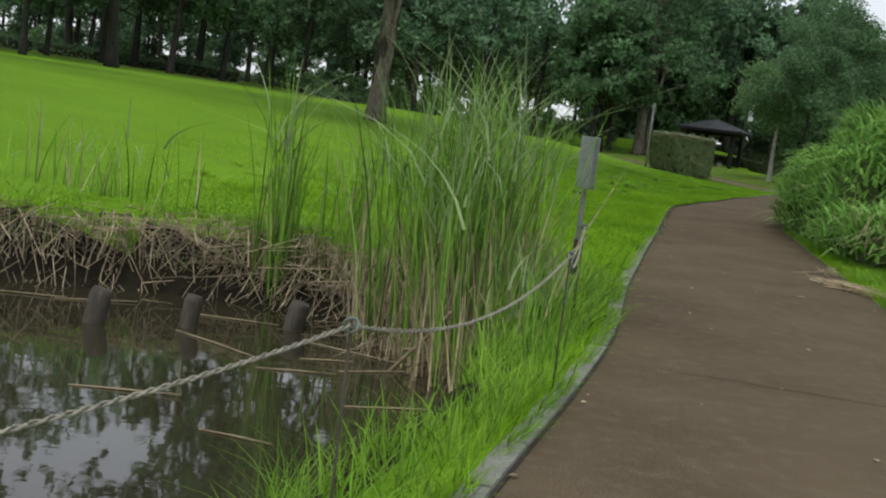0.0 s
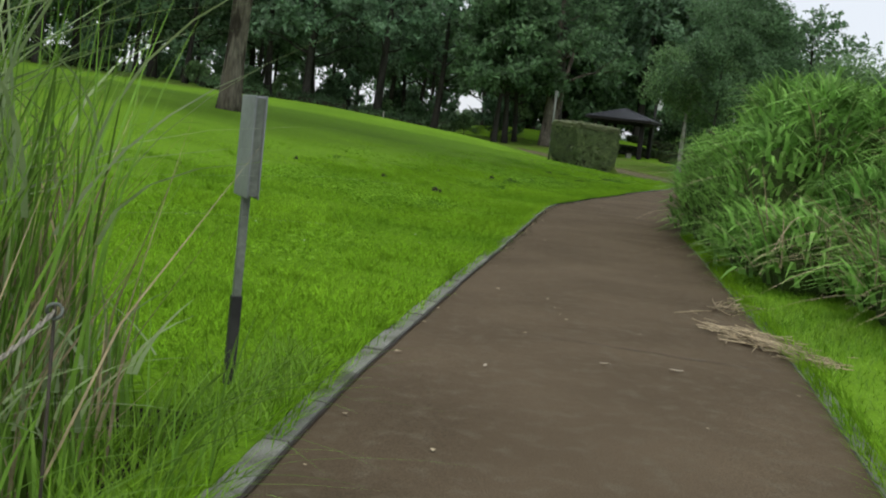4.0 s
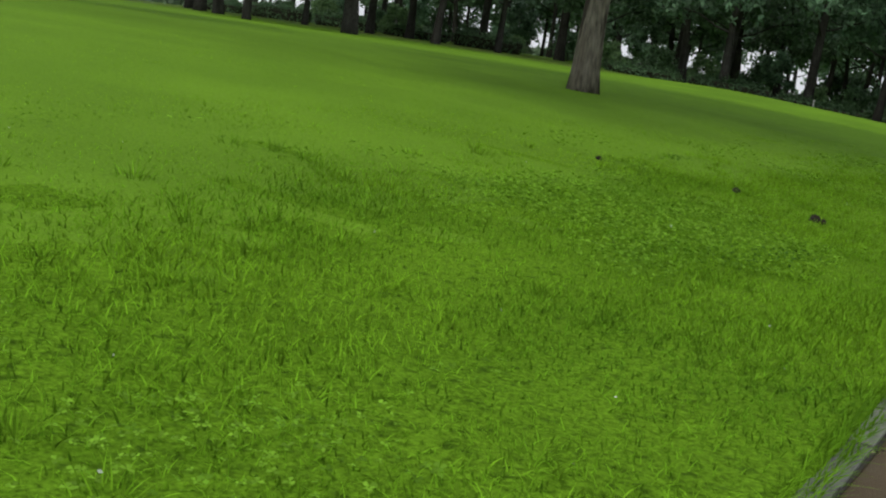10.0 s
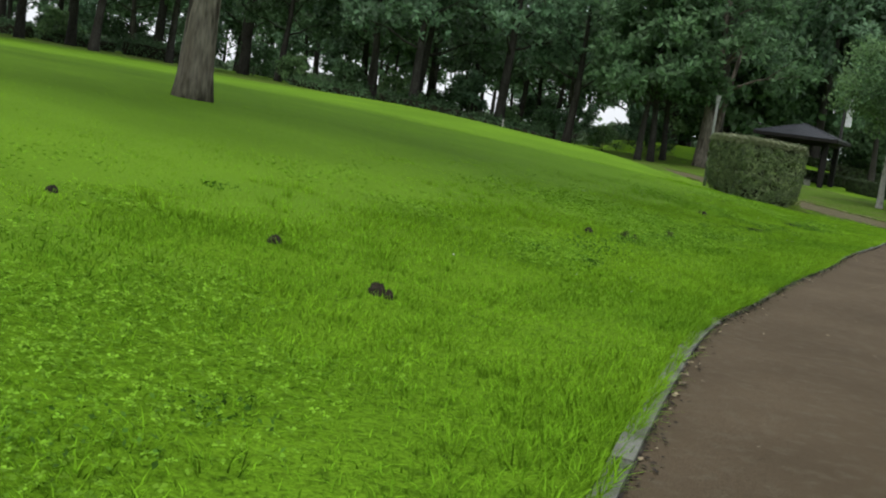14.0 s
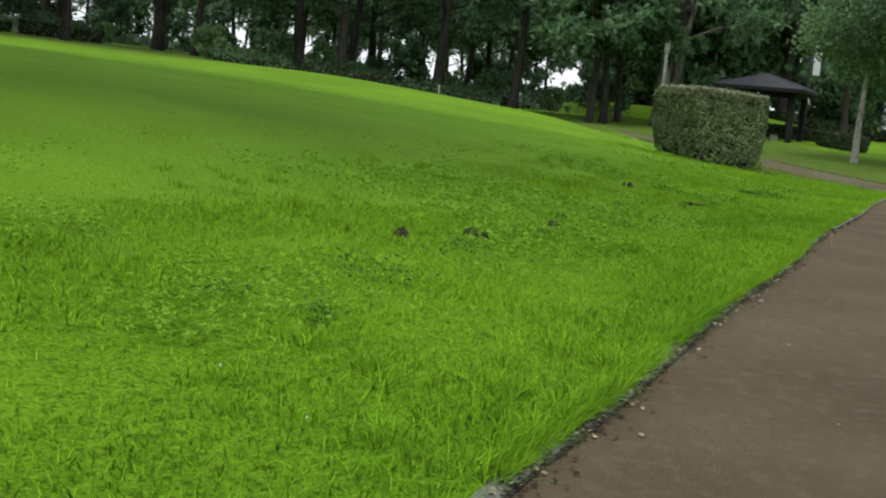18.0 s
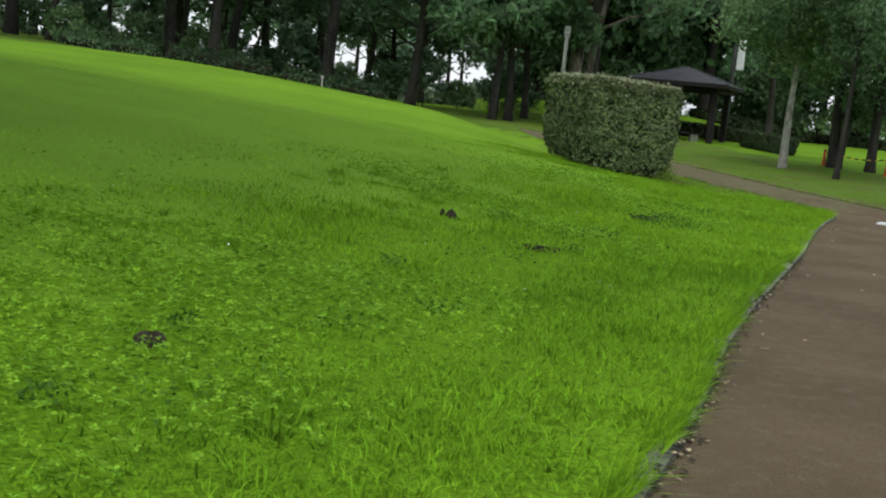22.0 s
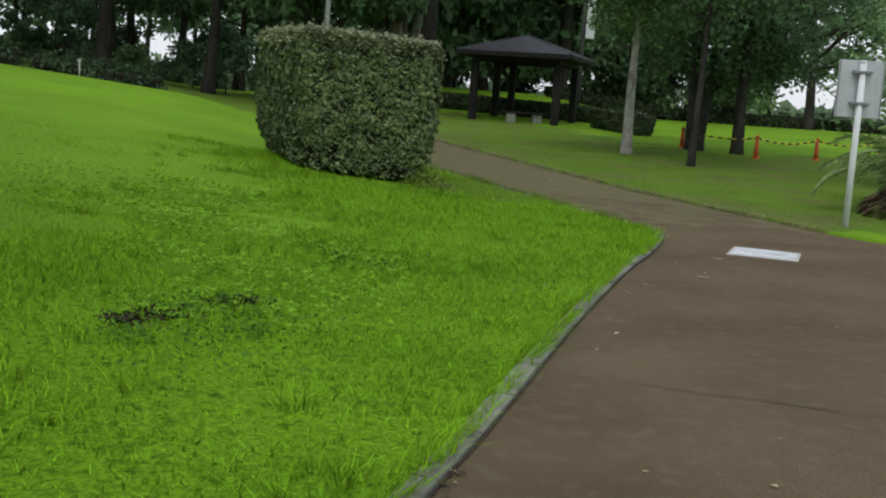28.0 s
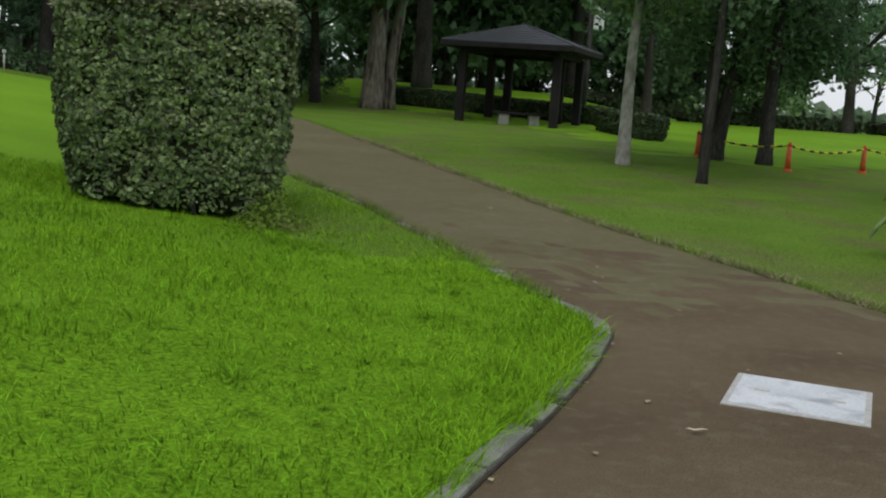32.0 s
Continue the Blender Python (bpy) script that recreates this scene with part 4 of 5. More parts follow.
# undergrowth behind the pavilion and at the back of the wood
BUSH = [tree_mesh(91 + k, 3.2, 0.05, 0.03, 2.2, 1700, 0.22, limbs=16, crown_mat=(WOODLEAF, LIGHTLEAF)[k], bark=DARKBARK, flat=0.8) for k in range(2)]
rng = random.Random(8)
for i in range(34):
    x = -46 + 92 * i / 33 + rng.uniform(-1, 1)
    if i % 2 and x < 13 or -9 < x < -4 or 6 < x < 9.5 or 38 < x:
        continue
    y = 112 + rng.uniform(-3, 9) - (12 if x > 13 else 0)
    if open_view(x, y, 0.5):
        continue
    plant(BUSH[i % 2], x, y, rng.uniform(0, 360), rng.uniform(0.6, 1.1) * (1.35 if x > 13 else 1.0), "rounded dark green bush at the back of the wood", "bush", "undergrowth bushes", "bush")

SAPLING = tree_mesh(95, 3.4, 0.04, 0.18, 1.3, 1500, 0.17, limbs=12, crown_mat=OAKLEAF, bark=DARKBARK, flat=0.9)
for i in range(11):
    x = -30 + 42 * i / 10 + rng.uniform(-0.8, 0.8)
    y = 88 + rng.uniform(-3, 9)
    if open_view(x, y, 0.3):
        continue
    plant(SAPLING, x, y, rng.uniform(0, 360), rng.uniform(0.6, 1.2), "thin leafy sapling between the trunks", "sapling", "woodland saplings", "sapling")

for i in range(15):
    x = -34 + 46 * i / 14 + rng.uniform(-0.8, 0.8)
    y = 84 + rng.uniform(-3, 6)
    plant(BUSH[i % 2], x, y, rng.uniform(0, 360), rng.uniform(0.34, 0.62), "low leafy shrub on the wood's floor", "shrub", "low woodland shrubs", "shrub")

for x, y, s in ((19.8, 97, 1.5), (21.8, 100, 1.7), (23.8, 102, 1.4), (17.6, 99, 1.6), (28.5, 99, 1.1), (31.5, 101, 1.2), (15.5, 101, 1.3)):
    plant(BUSH[0], x, y, 50 * x, s, "rounded dark green bush at the back of the wood", "bush", "undergrowth bushes", "bush")
for x, y, k in ((21.2, 105, 0), (20.2, 110, 2), (19.0, 106, 1)):
    plant(WOODS[k], x, y, 70 * x, 1.1, "tall dark woodland tree with a bare straight trunk", group="woodland trees")

# far woods that close the view
def far_woods(x0, x1, y0, y1, n, seed, low=1.5, high=3.5):
    npr = np.random.default_rng(seed)
    cs = []
    for i in range(n):
        f = (i + npr.random()) / n
        r = npr.uniform(low, high)
        p = npr.normal(size=(110, 3))
        p /= np.linalg.norm(p, axis=1)[:, None]
        p *= (npr.random(110) ** 0.4)[:, None] * r
        p[:, 2] = np.abs(p[:, 2]) * 0.9
        cs.append(p + np.array((x0 + (x1 - x0) * f, y0 + (y1 - y0) * f + npr.uniform(-8, 8), 0.0)) + np.array((0, 0, ground_z(x0 + (x1 - x0) * f, y0 + (y1 - y0) * f) - 0.2)))
    me = leaf_mesh("far_woods", np.concatenate(cs), 0.9, npr, HAZELEAF)
    return tagged(new("far_woods", me), "distant belt of green trees, haze mixed into their colour", "woods", kind="stuff")


far_woods(-260, 40, 230, 240, 90, 1, 3, 6)
far_woods(-95, 30, 126, 134, 110, 5, 0.8, 2.6)
far_woods(-70, 4, 110, 116, 60, 7, 0.7, 1.9)
far_woods(34, 110, 150, 150, 46, 6, 1.4, 3.0)
far_woods(20, 330, 260, 150, 90, 2, 2.0, 4.5)
far_woods(-260, -120, 230, -60, 60, 3, 3, 8)
far_woods(120, 200, 150, -120, 60, 4, 3, 8)


# ---- grass, reeds and long leaves ----
def blades(name, pos, height, width, rng, mat, lean=0.35, bend=0.5, segs=2, face=None, cap=1.7, droop=0.35, arch=0.0):
    """Grass blades: strips that taper to a tip and bend over. pos: bases; height, width: one for each."""
    n = len(pos)
    a = rng.uniform(0, 2 * np.pi, n) if face is None else face
    out = np.column_stack([np.cos(a), np.sin(a), np.zeros(n)])
    turn = a + np.pi / 2 + rng.normal(size=n) * 0.6
    side = np.column_stack([np.cos(turn), np.sin(turn), np.zeros(n)])
    lean_n = np.minimum(np.abs(rng.normal(size=n)), cap) * lean
    bend_n = np.minimum(np.abs(rng.normal(size=n)), cap) * bend + arch
    rows_v = []
    for s in range(segs + 1):
        f = s / segs
        c = pos + out * (height * (lean_n * f + bend_n * f * f))[:, None]
        c[:, 2] += height * (f - droop * np.minimum(bend_n, 1.6) * f * f)
        w = side * (width * (1 - f) ** 0.7 * 0.5)[:, None]
        rows_v += [c] if s == segs else [c - w, c + w]
    k = 2 * segs + 1
    V = np.stack(rows_v, axis=1).reshape(-1, 3)
    b = np.arange(n) * k
    Q = np.concatenate([np.stack([b + 2 * s, b + 2 * s + 1, b + 2 * s + 3, b + 2 * s + 2], axis=1) for s in range(segs - 1)]) if segs > 1 else None
    T = np.stack([b + 2 * segs - 2, b + 2 * segs - 1, b + 2 * segs], axis=1)
    return fast_mesh(name, V, Q, T, mats=(mat,))


YS = np.arange(-8, 75, 0.25)
XL = np.array([curve_at(LEFT, y) for y in YS])
XR = np.array([curve_at(RIGHT, y) for y in YS])
GX = np.arange(-40, 30.01, 0.5)
GY = np.arange(-8, 75, 0.5)
GZ = np.array([[ground_z(x, y) for x in GX] for y in GY])


def heights(x, y):
    """The ground's height at many places, between the points of a half-metre net."""
    u, v = (x - GX[0]) / 0.5, (y - GY[0]) / 0.5
    i, j = np.clip(u.astype(int), 0, len(GX) - 2), np.clip(v.astype(int), 0, len(GY) - 2)
    fu, fv = u - i, v - j
    return GZ[j, i] * (1 - fu) * (1 - fv) + GZ[j, i + 1] * fu * (1 - fv) + GZ[j + 1, i] * (1 - fu) * fv + GZ[j + 1, i + 1] * fu * fv


def lawn_strip(name, y0, y1, s0, s1, per, tall, wide, seed, segs=1, side=-1, mat=BLADE, label="bright green grass blades of the lawn"):
    """Blades over a strip of lawn beside the path's edge; taller tufts where patches of noise say so."""
    r = np.random.default_rng(seed)
    n = int((y1 - y0) * (s1 - s0) * per)
    y = r.uniform(y0, y1, n)
    s = r.uniform(s0, s1, n)
    x = np.interp(y, YS, XL) - s if side < 0 else np.interp(y, YS, XR) + s
    patch = np.sin(x * 1.7 + 1.3 * np.sin(y * 0.9)) * np.sin(y * 1.3 + 1.1 * np.sin(x * 1.1)) + 0.6 * np.sin(x * 4.3 + y * 2.1) * np.sin(y * 3.7 - x)
    keep = r.random(n) < np.clip(0.72 + 0.35 * patch, 0.25, 1)
    if y0 < 10 and side < 0:
        keep &= np.array([pond_depth(a, b) > -0.25 if b < 10 else True for a, b in zip(x, y)])
    keep &= r.random(n) > 0.72 * clover_cover(x, y, s) * (side < 0)   # clover crowds the grass out
    if side < 0:                                # thin turf beside the hedge
        keep &= (y < 50.6 + 0.4 * np.sin(x * 5)) | (s > 1.5) | (r.random(n) < 0.22)
    if s1 > 4:                                  # thins out towards its outer edge
        keep &= r.random(n) < np.clip((s1 - s) / 1.6, 0, 1)
    low = 1 - 0.45 * np.clip((s - (s1 - 1.6)) / 1.6, 0, 1)[keep]
    x, y, patch = x[keep], y[keep], patch[keep]
    h = tall * low * (0.75 + 0.22 * np.clip(patch, -0.6, 1.2)) * r.uniform(0.5, 1.3, len(x))
    z = heights(x, y)
    if side < 0 and s0 < 0.5:
        d = np.interp(y, YS, XL) - x
        z = np.where(d < 0.5, np.maximum(z, 0.02 + 0 * z), z) if y0 > 9 else z
    z = z - 0.01
    me = blades(name, np.column_stack([x, y, z]), h, wide * r.uniform(0.7, 1.3, len(x)), r, mat, 0.4, 0.85, segs)
    return tagged(new(name, me), label, "grass", kind="stuff")


lawn_strip("grass", 8.5, 56, 0.1, 1.6, 2100, 0.10, 0.0088, 1, 2)
lawn_strip("grass", 8.5, 54, 1.5, 5.4, 1350, 0.085, 0.009, 2, 2)
lawn_strip("grass", 9, 54, 3.4, 8.6, 520, 0.045, 0.011, 3, 1)
lawn_strip("grass", 9, 56, 8.0, 16.0, 110, 0.03, 0.018, 4, 1)
lawn_strip("grass", 3.0, 18, 0.12, 1.9, 1300, 0.12, 0.008, 5, 2, 1, BANKBLADE, "green grass of the verge")
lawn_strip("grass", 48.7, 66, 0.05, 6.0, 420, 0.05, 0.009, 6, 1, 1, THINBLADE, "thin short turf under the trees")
# ragged fringe that overhangs the kerb
for seed, y0, y1, per in ((11, 24.8, 35.5, 950), (12, 8.5, 14.5, 130), (19, 14.5, 24.8, 380), (13, 35.0, 48.2, 420), (14, 49.0, 66, 500), (15, -2.0, 8.6, 300)):
    r = np.random.default_rng(seed)
    n = int((y1 - y0) * per)
    y = r.uniform(y0, y1, n)
    y = y[np.sin(y * 2.3) * np.sin(y * 5.1 + 1) + r.normal(size=n) * 0.5 > -0.35]
    x = np.interp(y, YS, XL) - r.uniform(0.03, 0.16, len(y))
    z = np.array([rise(v) for v in y]) + 0.02
    me = blades("grass_fringe", np.column_stack([x, y, z]), r.uniform(0.05, 0.13, len(y)), r.uniform(0.004, 0.008, len(y)), r, THINBLADE if y0 > 48.5 else BLADE, 0.6, 0.8, 2, r.normal(size=len(y)) * 0.9)
    tagged(new("grass_fringe", me), "grass growing over the kerb", "grass", kind="stuff")


# dry pale grass along the far path's edge
r = np.random.default_rng(16)
n = 7000
y = r.uniform(49.5, 66, n)
y = y[np.sin(y * 3.1) + np.sin(y * 7.7 + 1) + r.normal(size=n) * 0.8 > -0.4]
x = np.interp(y, YS, XR) + np.abs(r.normal(size=len(y))) * 0.09 - 0.03
me = blades("grass_fringe", np.column_stack([x, y, np.array([rise(v) for v in y]) + 0.004]), r.uniform(0.04, 0.10, len(y)), r.uniform(0.006, 0.011, len(y)), r, STRAWGRASS, 0.7, 0.9, 2)
tagged(new("grass_fringe", me), "dry pale grass along the path's edge", "grass", kind="stuff")
# crumbs of soil and dead leaves along the overgrown edge
for seed, m, size, cnt in ((61, SOIL, 0.022, 2600), (62, STRAW, 0.02, 700)):
    r = np.random.default_rng(seed)
    y = r.uniform(15.5, 40, cnt)
    x = np.interp(y, YS, XL) + np.abs(r.normal(size=cnt)) * 0.07 - 0.06
    me = leaf_mesh("edge_debris", np.column_stack([x, y, np.full(cnt, 0.012)]), size, r, m, np.tile((0, 0, 2.5), (cnt, 1)), 1.3)
    tagged(new("edge_debris", me), "crumbs of soil and dead leaves along the path's edge", "debris", kind="stuff")
# lusher tufts that stand out of the sward
r = np.random.default_rng(18)
nt = 800
ty = r.uniform(10, 54, nt)
ts = r.uniform(0.15, 5.5, nt)
tx = np.interp(ty, YS, XL) - ts
keep = np.sin(tx * 1.1 + 2 + 1.3 * np.sin(ty * 0.6)) * np.sin(ty * 0.9 + tx * 0.4) + 0.5 * r.normal(size=nt) > 0.0
tx, ty = tx[keep], ty[keep]
k = np.repeat(np.arange(len(tx)), 38)
bx, by = tx[k] + r.normal(size=len(k)) * 0.055, ty[k] + r.normal(size=len(k)) * 0.055
face = np.arctan2(by - ty[k], bx - tx[k]) + r.normal(size=len(k)) * 0.5
tall = r.uniform(0.7, 1.3, len(tx))[k]
me = blades("grass_tufts", np.column_stack([bx, by, heights(bx, by) - 0.01]), 0.095 * tall * r.uniform(0.6, 1.3, len(k)), r.uniform(0.006, 0.011, len(k)), r, BLADE, 0.45, 0.7, 3, face)
tagged(new("grass_tufts", me), "lush longer tufts of grass in the lawn", "grass", kind="stuff")
r = np.random.default_rng(17)
y = r.uniform(1, 20, 6000)
x = np.interp(y, YS, XR) + r.uniform(0.0, 0.16, len(y))
me = blades("grass_fringe", np.column_stack([x, y, np.full(len(y), 0.005)]), r.uniform(0.05, 0.15, len(y)), r.uniform(0.005, 0.009, len(y)), r, BLADE, 0.6, 0.8, 2, np.pi + r.normal(size=len(y)) * 0.9)
tagged(new("grass_fringe", me), "grass growing over the kerb", "grass", kind="stuff")

# tall bright grass on the strip between kerb and pond
r = np.random.default_rng(21)
n = 5200
y = r.uniform(-3, 9.0, n)
x = np.interp(y, YS, XL) - 0.12 - r.uniform(0, 0.5, n) * np.clip(0.75 + 0.35 * np.sin(y * 2.7), 0.4, 1.1)
z = np.array([ground_z(a, b) for a, b in zip(x, y)])
ok = z > -0.5
x, y, z = x[ok], y[ok], z[ok]
back = np.clip((np.interp(y, YS, XL) - x) / 1.0, 0, 1)
me = blades("bank_grass", np.column_stack([x, y, z - 0.01]), (0.12 + 0.22 * back) * r.uniform(0.35, 1.4, len(x)), r.uniform(0.006, 0.012, len(x)), r, BANKBLADE, 0.3, 0.5, 3)
tagged(new("bank_grass", me), "long bright green grass on the pond's bank", "grass", kind="stuff")


# ---- reeds by the pond ----
def reed_bed(name, outline, n, tall, seed, label, dry=0.25):
    """A stand of reeds within an outline: upright leaves that arch over at the tips, with dry stems between them."""
    r = np.random.default_rng(seed)
    cs = np.array(outline)
    k = r.integers(0, len(cs), n)
    w = r.random(n)
    base = cs[k] * w[:, None] + cs[(k + 1) % len(cs)] * (1 - w[:, None])
    base = base + (cs.mean(axis=0) - base) * (r.random(n) ** 0.9)[:, None] + r.normal(size=(n, 2)) * 0.05
    z = np.array([max(ground_z(a, b), POND_Z - 0.1) for a, b in base])
    pos = np.column_stack([base, z - 0.02])
    bed = thing(name, *cs.mean(axis=0), float(z.min()), 0, label, "reeds")
    inv = Matrix.Translation((-cs.mean(axis=0)[0], -cs.mean(axis=0)[1], -float(z.min())))
    h = tall * r.uniform(0.6, 1.12, n) - z
    m1 = blades("foliage", pos, h, r.uniform(0.011, 0.022, n), r, REED, 0.07, 0.16, 5)
    sel = r.random(n) < 0.28
    p2 = pos[sel].copy()
    p2[:, 2] += h[sel] * 0.62
    m2 = blades("tip_fringe", p2 + r.normal(size=p2.shape) * (0.05, 0.05, 0.0), h[sel] * 0.5, r.uniform(0.012, 0.022, sel.sum()), r, REEDTIP, 0.35, 0.9, 5)
    nd = int(n * dry)
    d = r.integers(0, n, nd)
    m3 = blades("dry_undergrowth", pos[d] + r.normal(size=(nd, 3)) * (0.05, 0.05, 0), np.minimum(r.uniform(0.3, 1.35, nd), tall * 0.85), r.uniform(0.010, 0.019, nd), r, STRAW, 0.2, 0.2, 2)
    for m in (m1, m2, m3):
        m.transform(inv)
        tagged(part(m.name.split(".")[0], m, None, bed), kind="stuff")
    return bed


reed_bed("reed_bed", [(-0.72, 7.25), (-0.3, 6.7), (0.1, 6.0), (0.5, 6.4), (0.62, 7.2), (0.55, 8.0), (0.38, 8.4), (-0.1, 8.0), (-0.6, 7.75)], 620, 1.68, 3, "tall green reeds with arching pale tips beside the pond", 2.5)
reed_bed("reed_bed", [(-1.62, 8.45), (-1.4, 8.3), (-1.2, 8.5), (-1.42, 8.7)], 75, 1.6, 4, "narrow tuft of tall green reeds on the bank")
reed_bed("weed_clump", [(-4.4, 9.6), (-2.2, 8.9), (-2.0, 9.2), (-4.2, 10.2)], 60, 0.95, 5, "sparse thin weeds on the pond's far bank")
reed_bed("reed_bed", [(-1.2, 8.9), (-0.6, 8.5), (-0.4, 8.7), (-1.0, 9.3)], 60, 1.2, 6, "thin scattered reeds on the bank")

reed_bed("grass_clump", [(0.1, 5.4), (0.5, 5.2), (0.8, 7.2), (0.72, 8.1), (0.45, 8.3), (0.4, 7.0)], 420, 0.52, 7, "rank green grass at the foot of the reeds", 0.12)
# dead reed thatch hanging over the far bank, and more under the reeds
def thatch(name, xs, ys, n, seed, zlo, zhi, label, long=0.5):
    r = np.random.default_rng(seed)
    x = r.uniform(*xs, n)
    y = np.array([8.5 + 0.12 * math.sin(v * 2.3) - 0.95 * step(-1.1, 0.3, v) + 0.10 * min(v + 3, 0) for v in x]) + r.uniform(*ys, n)
    z = r.uniform(zlo, zhi, n)
    ln = long * r.uniform(0.4, 1.2, n)
    d = np.column_stack([r.normal(size=n) * 0.5, -0.35 - 0.5 * r.random(n), -0.25 - 0.7 * r.random(n)])
    flat = r.random(n) < 0.3
    d[flat, 2] *= 0.15
    d[flat, 0] *= 3
    hang = r.random(n) < 0.55
    d[hang] = np.column_stack([r.normal(size=hang.sum()) * 0.12, -0.12 - 0.15 * r.random(hang.sum()), -np.ones(hang.sum())])
    d /= np.linalg.norm(d, axis=1)[:, None]
    p0 = np.column_stack([x, y, z])
    p1 = p0 + d * ln[:, None]
    p1[:, 2] = np.maximum(p1[:, 2], POND_Z - 0.02)
    u = np.cross(d, (0.3, 0.2, 0.9))
    u /= np.linalg.norm(u, axis=1)[:, None]
    v = np.cross(d, u)
    w = r.uniform(0.0022, 0.0062, n)[:, None]
    V = np.stack([p0 + u * w, p0 - u * w * 0.5 + v * w * 0.9, p0 - u * w * 0.5 - v * w * 0.9, p1 + u * w * 0.8, p1 - u * w * 0.4 + v * w * 0.7, p1 - u * w * 0.4 - v * w * 0.7], axis=1).reshape(-1, 3)
    b = np.arange(n) * 6
    Q = np.concatenate([np.stack([b + i, b + (i + 1) % 3, b + 3 + (i + 1) % 3, b + 3 + i], axis=1) for i in range(3)])
    return tagged(new(name, fast_mesh(name, V, Q, mats=(THATCH, ))), label, "dead reeds", kind="stuff")


thatch("dead_reeds", (-8.5, -0.3), (-0.05, 0.5), 8200, 1, -0.34, 0.16, "brown dead reeds hanging over the pond's bank")
thatch("dead_reeds", (-8.5, -1.0), (0.1, 0.75), 2600, 2, 0.02, 0.2, "brown dead reeds lying on the bank", 0.4)
thatch("dead_reeds", (-0.6, 0.25), (-1.1, 0.2), 650, 3, -0.44, -0.25, "brown dead stems at the foot of the reeds", 0.45)

# green blades growing through the thatch along the far bank
r = np.random.default_rng(29)
n = 5200
x = np.where(r.random(n) < 0.45, r.uniform(-1.7, 0.35, n), r.uniform(-8.5, 0.3, n))
y = np.array([8.5 + 0.12 * math.sin(v * 2.3) - 0.95 * step(-1.1, 0.3, v) + 0.10 * min(v + 3, 0) for v in x]) + np.abs(r.normal(size=n)) * 0.4 - 0.02
z = np.array([ground_z(a, b) for a, b in zip(x, y)])
ok = (z > -0.3) & (np.sin(x * 3.1) + np.sin(x * 7.3 + 1) + r.normal(size=n) * 0.6 > -0.3)
x, y, z = x[ok], y[ok], z[ok]
me = blades("bank_grass", np.column_stack([x, y, z]), r.uniform(0.08, 0.26, len(x)), r.uniform(0.006, 0.012, len(x)), r, BANKBLADE, 0.5, 0.9, 3)
tagged(new("bank_grass", me), "green grass growing through dead reeds on the bank", "grass", kind="stuff")

# old wooden piles standing in the water
for k, (x, y, h, rad) in enumerate(((-2.4, 6.95, 0.24, 0.075), (-1.8, 7.15, 0.23, 0.065), (-1.1, 7.5, 0.21, 0.08), (-0.42, 7.45, 0.19, 0.085), (-3.1, 6.8, 0.22, 0.07), (-3.8, 6.7, 0.24, 0.075))):
    rr = random.Random(k)
    bm = tube(bmesh.new(), [(0, 0, -0.6), (0.01, 0, 0.0), (0.015, 0.01, h * 0.8), (0.02, 0.01, h)], [rad, rad * 0.96, rad * 0.97, rad * 0.84], 14, wobble=0.06, rng=rr)
    s = part("wooden_post", bm, STUMP)
    s.matrix_basis = pose(x, y, POND_Z, rr.uniform(-6, 6), 7 + rr.uniform(-4, 4), 8 * k)
    tagged(s, "short dark wet wooden post standing in the pond", "wooden post", "old posts in the pond")

# floating straws
rr = random.Random(9)
STICKS = [(-3.4, 7.6, 1.2, 4), (-1.55, 7.6, 0.7, -8), (-1.5, 6.7, 0.9, -42), (-0.9, 6.2, 0.5, 5), (-0.75, 6.6, 0.35, 10), (-0.3, 6.5, 0.75, 24), (-0.55, 6.9, 0.9, -30), (-1.7, 5.3, 0.6, 2), (-2.6, 7.7, 0.6, 20), (-1.0, 4.7, 0.4, -20), (-0.2, 5.6, 0.7, 14)]
for x, y, ln, a in STICKS:
    bm = tube(bmesh.new(), [(-ln / 2, 0, 0), (0, 0.01, 0.004), (ln / 2, 0, 0.01)], [0.0045, 0.0055, 0.0035], 6)
    s = part("straw", bm, STRAW)
    s.matrix_basis = pose(x, y, POND_Z + 0.004, 0, 0, a)
    tagged(s, "pale dry reed stem floating on the pond", "straw", "floating reed stems")
bm = tube(bmesh.new(), [(0, 0, 0), (0.28, 0.05, 0.32), (0.5, 0.1, 0.62)], [0.014, 0.012, 0.008], 6)
s = part("straw", bm, STRAW)
s.matrix_basis = pose(-0.35, 6.55, POND_Z - 0.02)
tagged(s, "thick pale dry stem leaning out of the water", "straw")

# ---- rope fence along the bank ----
ROPED = [(-1.4, 0.0), (-0.35, 2.23), (0.48, 4.61), (0.79, 6.5)]
fence = thing("rope_fence", *ROPED[0], 0, 0, "low rope fence on thin metal posts along the pond's bank", "fence")
o = Vector((*ROPED[0], 0))
for k, (x, y) in enumerate(ROPED):
    zb = ground_z(x, y)
    b = Vector((x, y, zb)) - o
    post = part("post", tube(bmesh.new(), [b - Vector((0, 0, 0.15)), b + Vector((0, 0, 0.68 - zb))], [0.0045, 0.0045], 8), STUMP, fence)
    ring = bmesh.new()
    tube(ring, [b + Vector((0.018 * math.cos(t), 0.006 * math.sin(2 * t), 0.665 - zb + 0.018 * math.sin(t))) for t in [2 * math.pi * i / 14 for i in range(15)]], [0.005] * 15, 6, cap=False)
    part("eye", ring, GREENSTEEL, post, "bent eye that holds the rope")
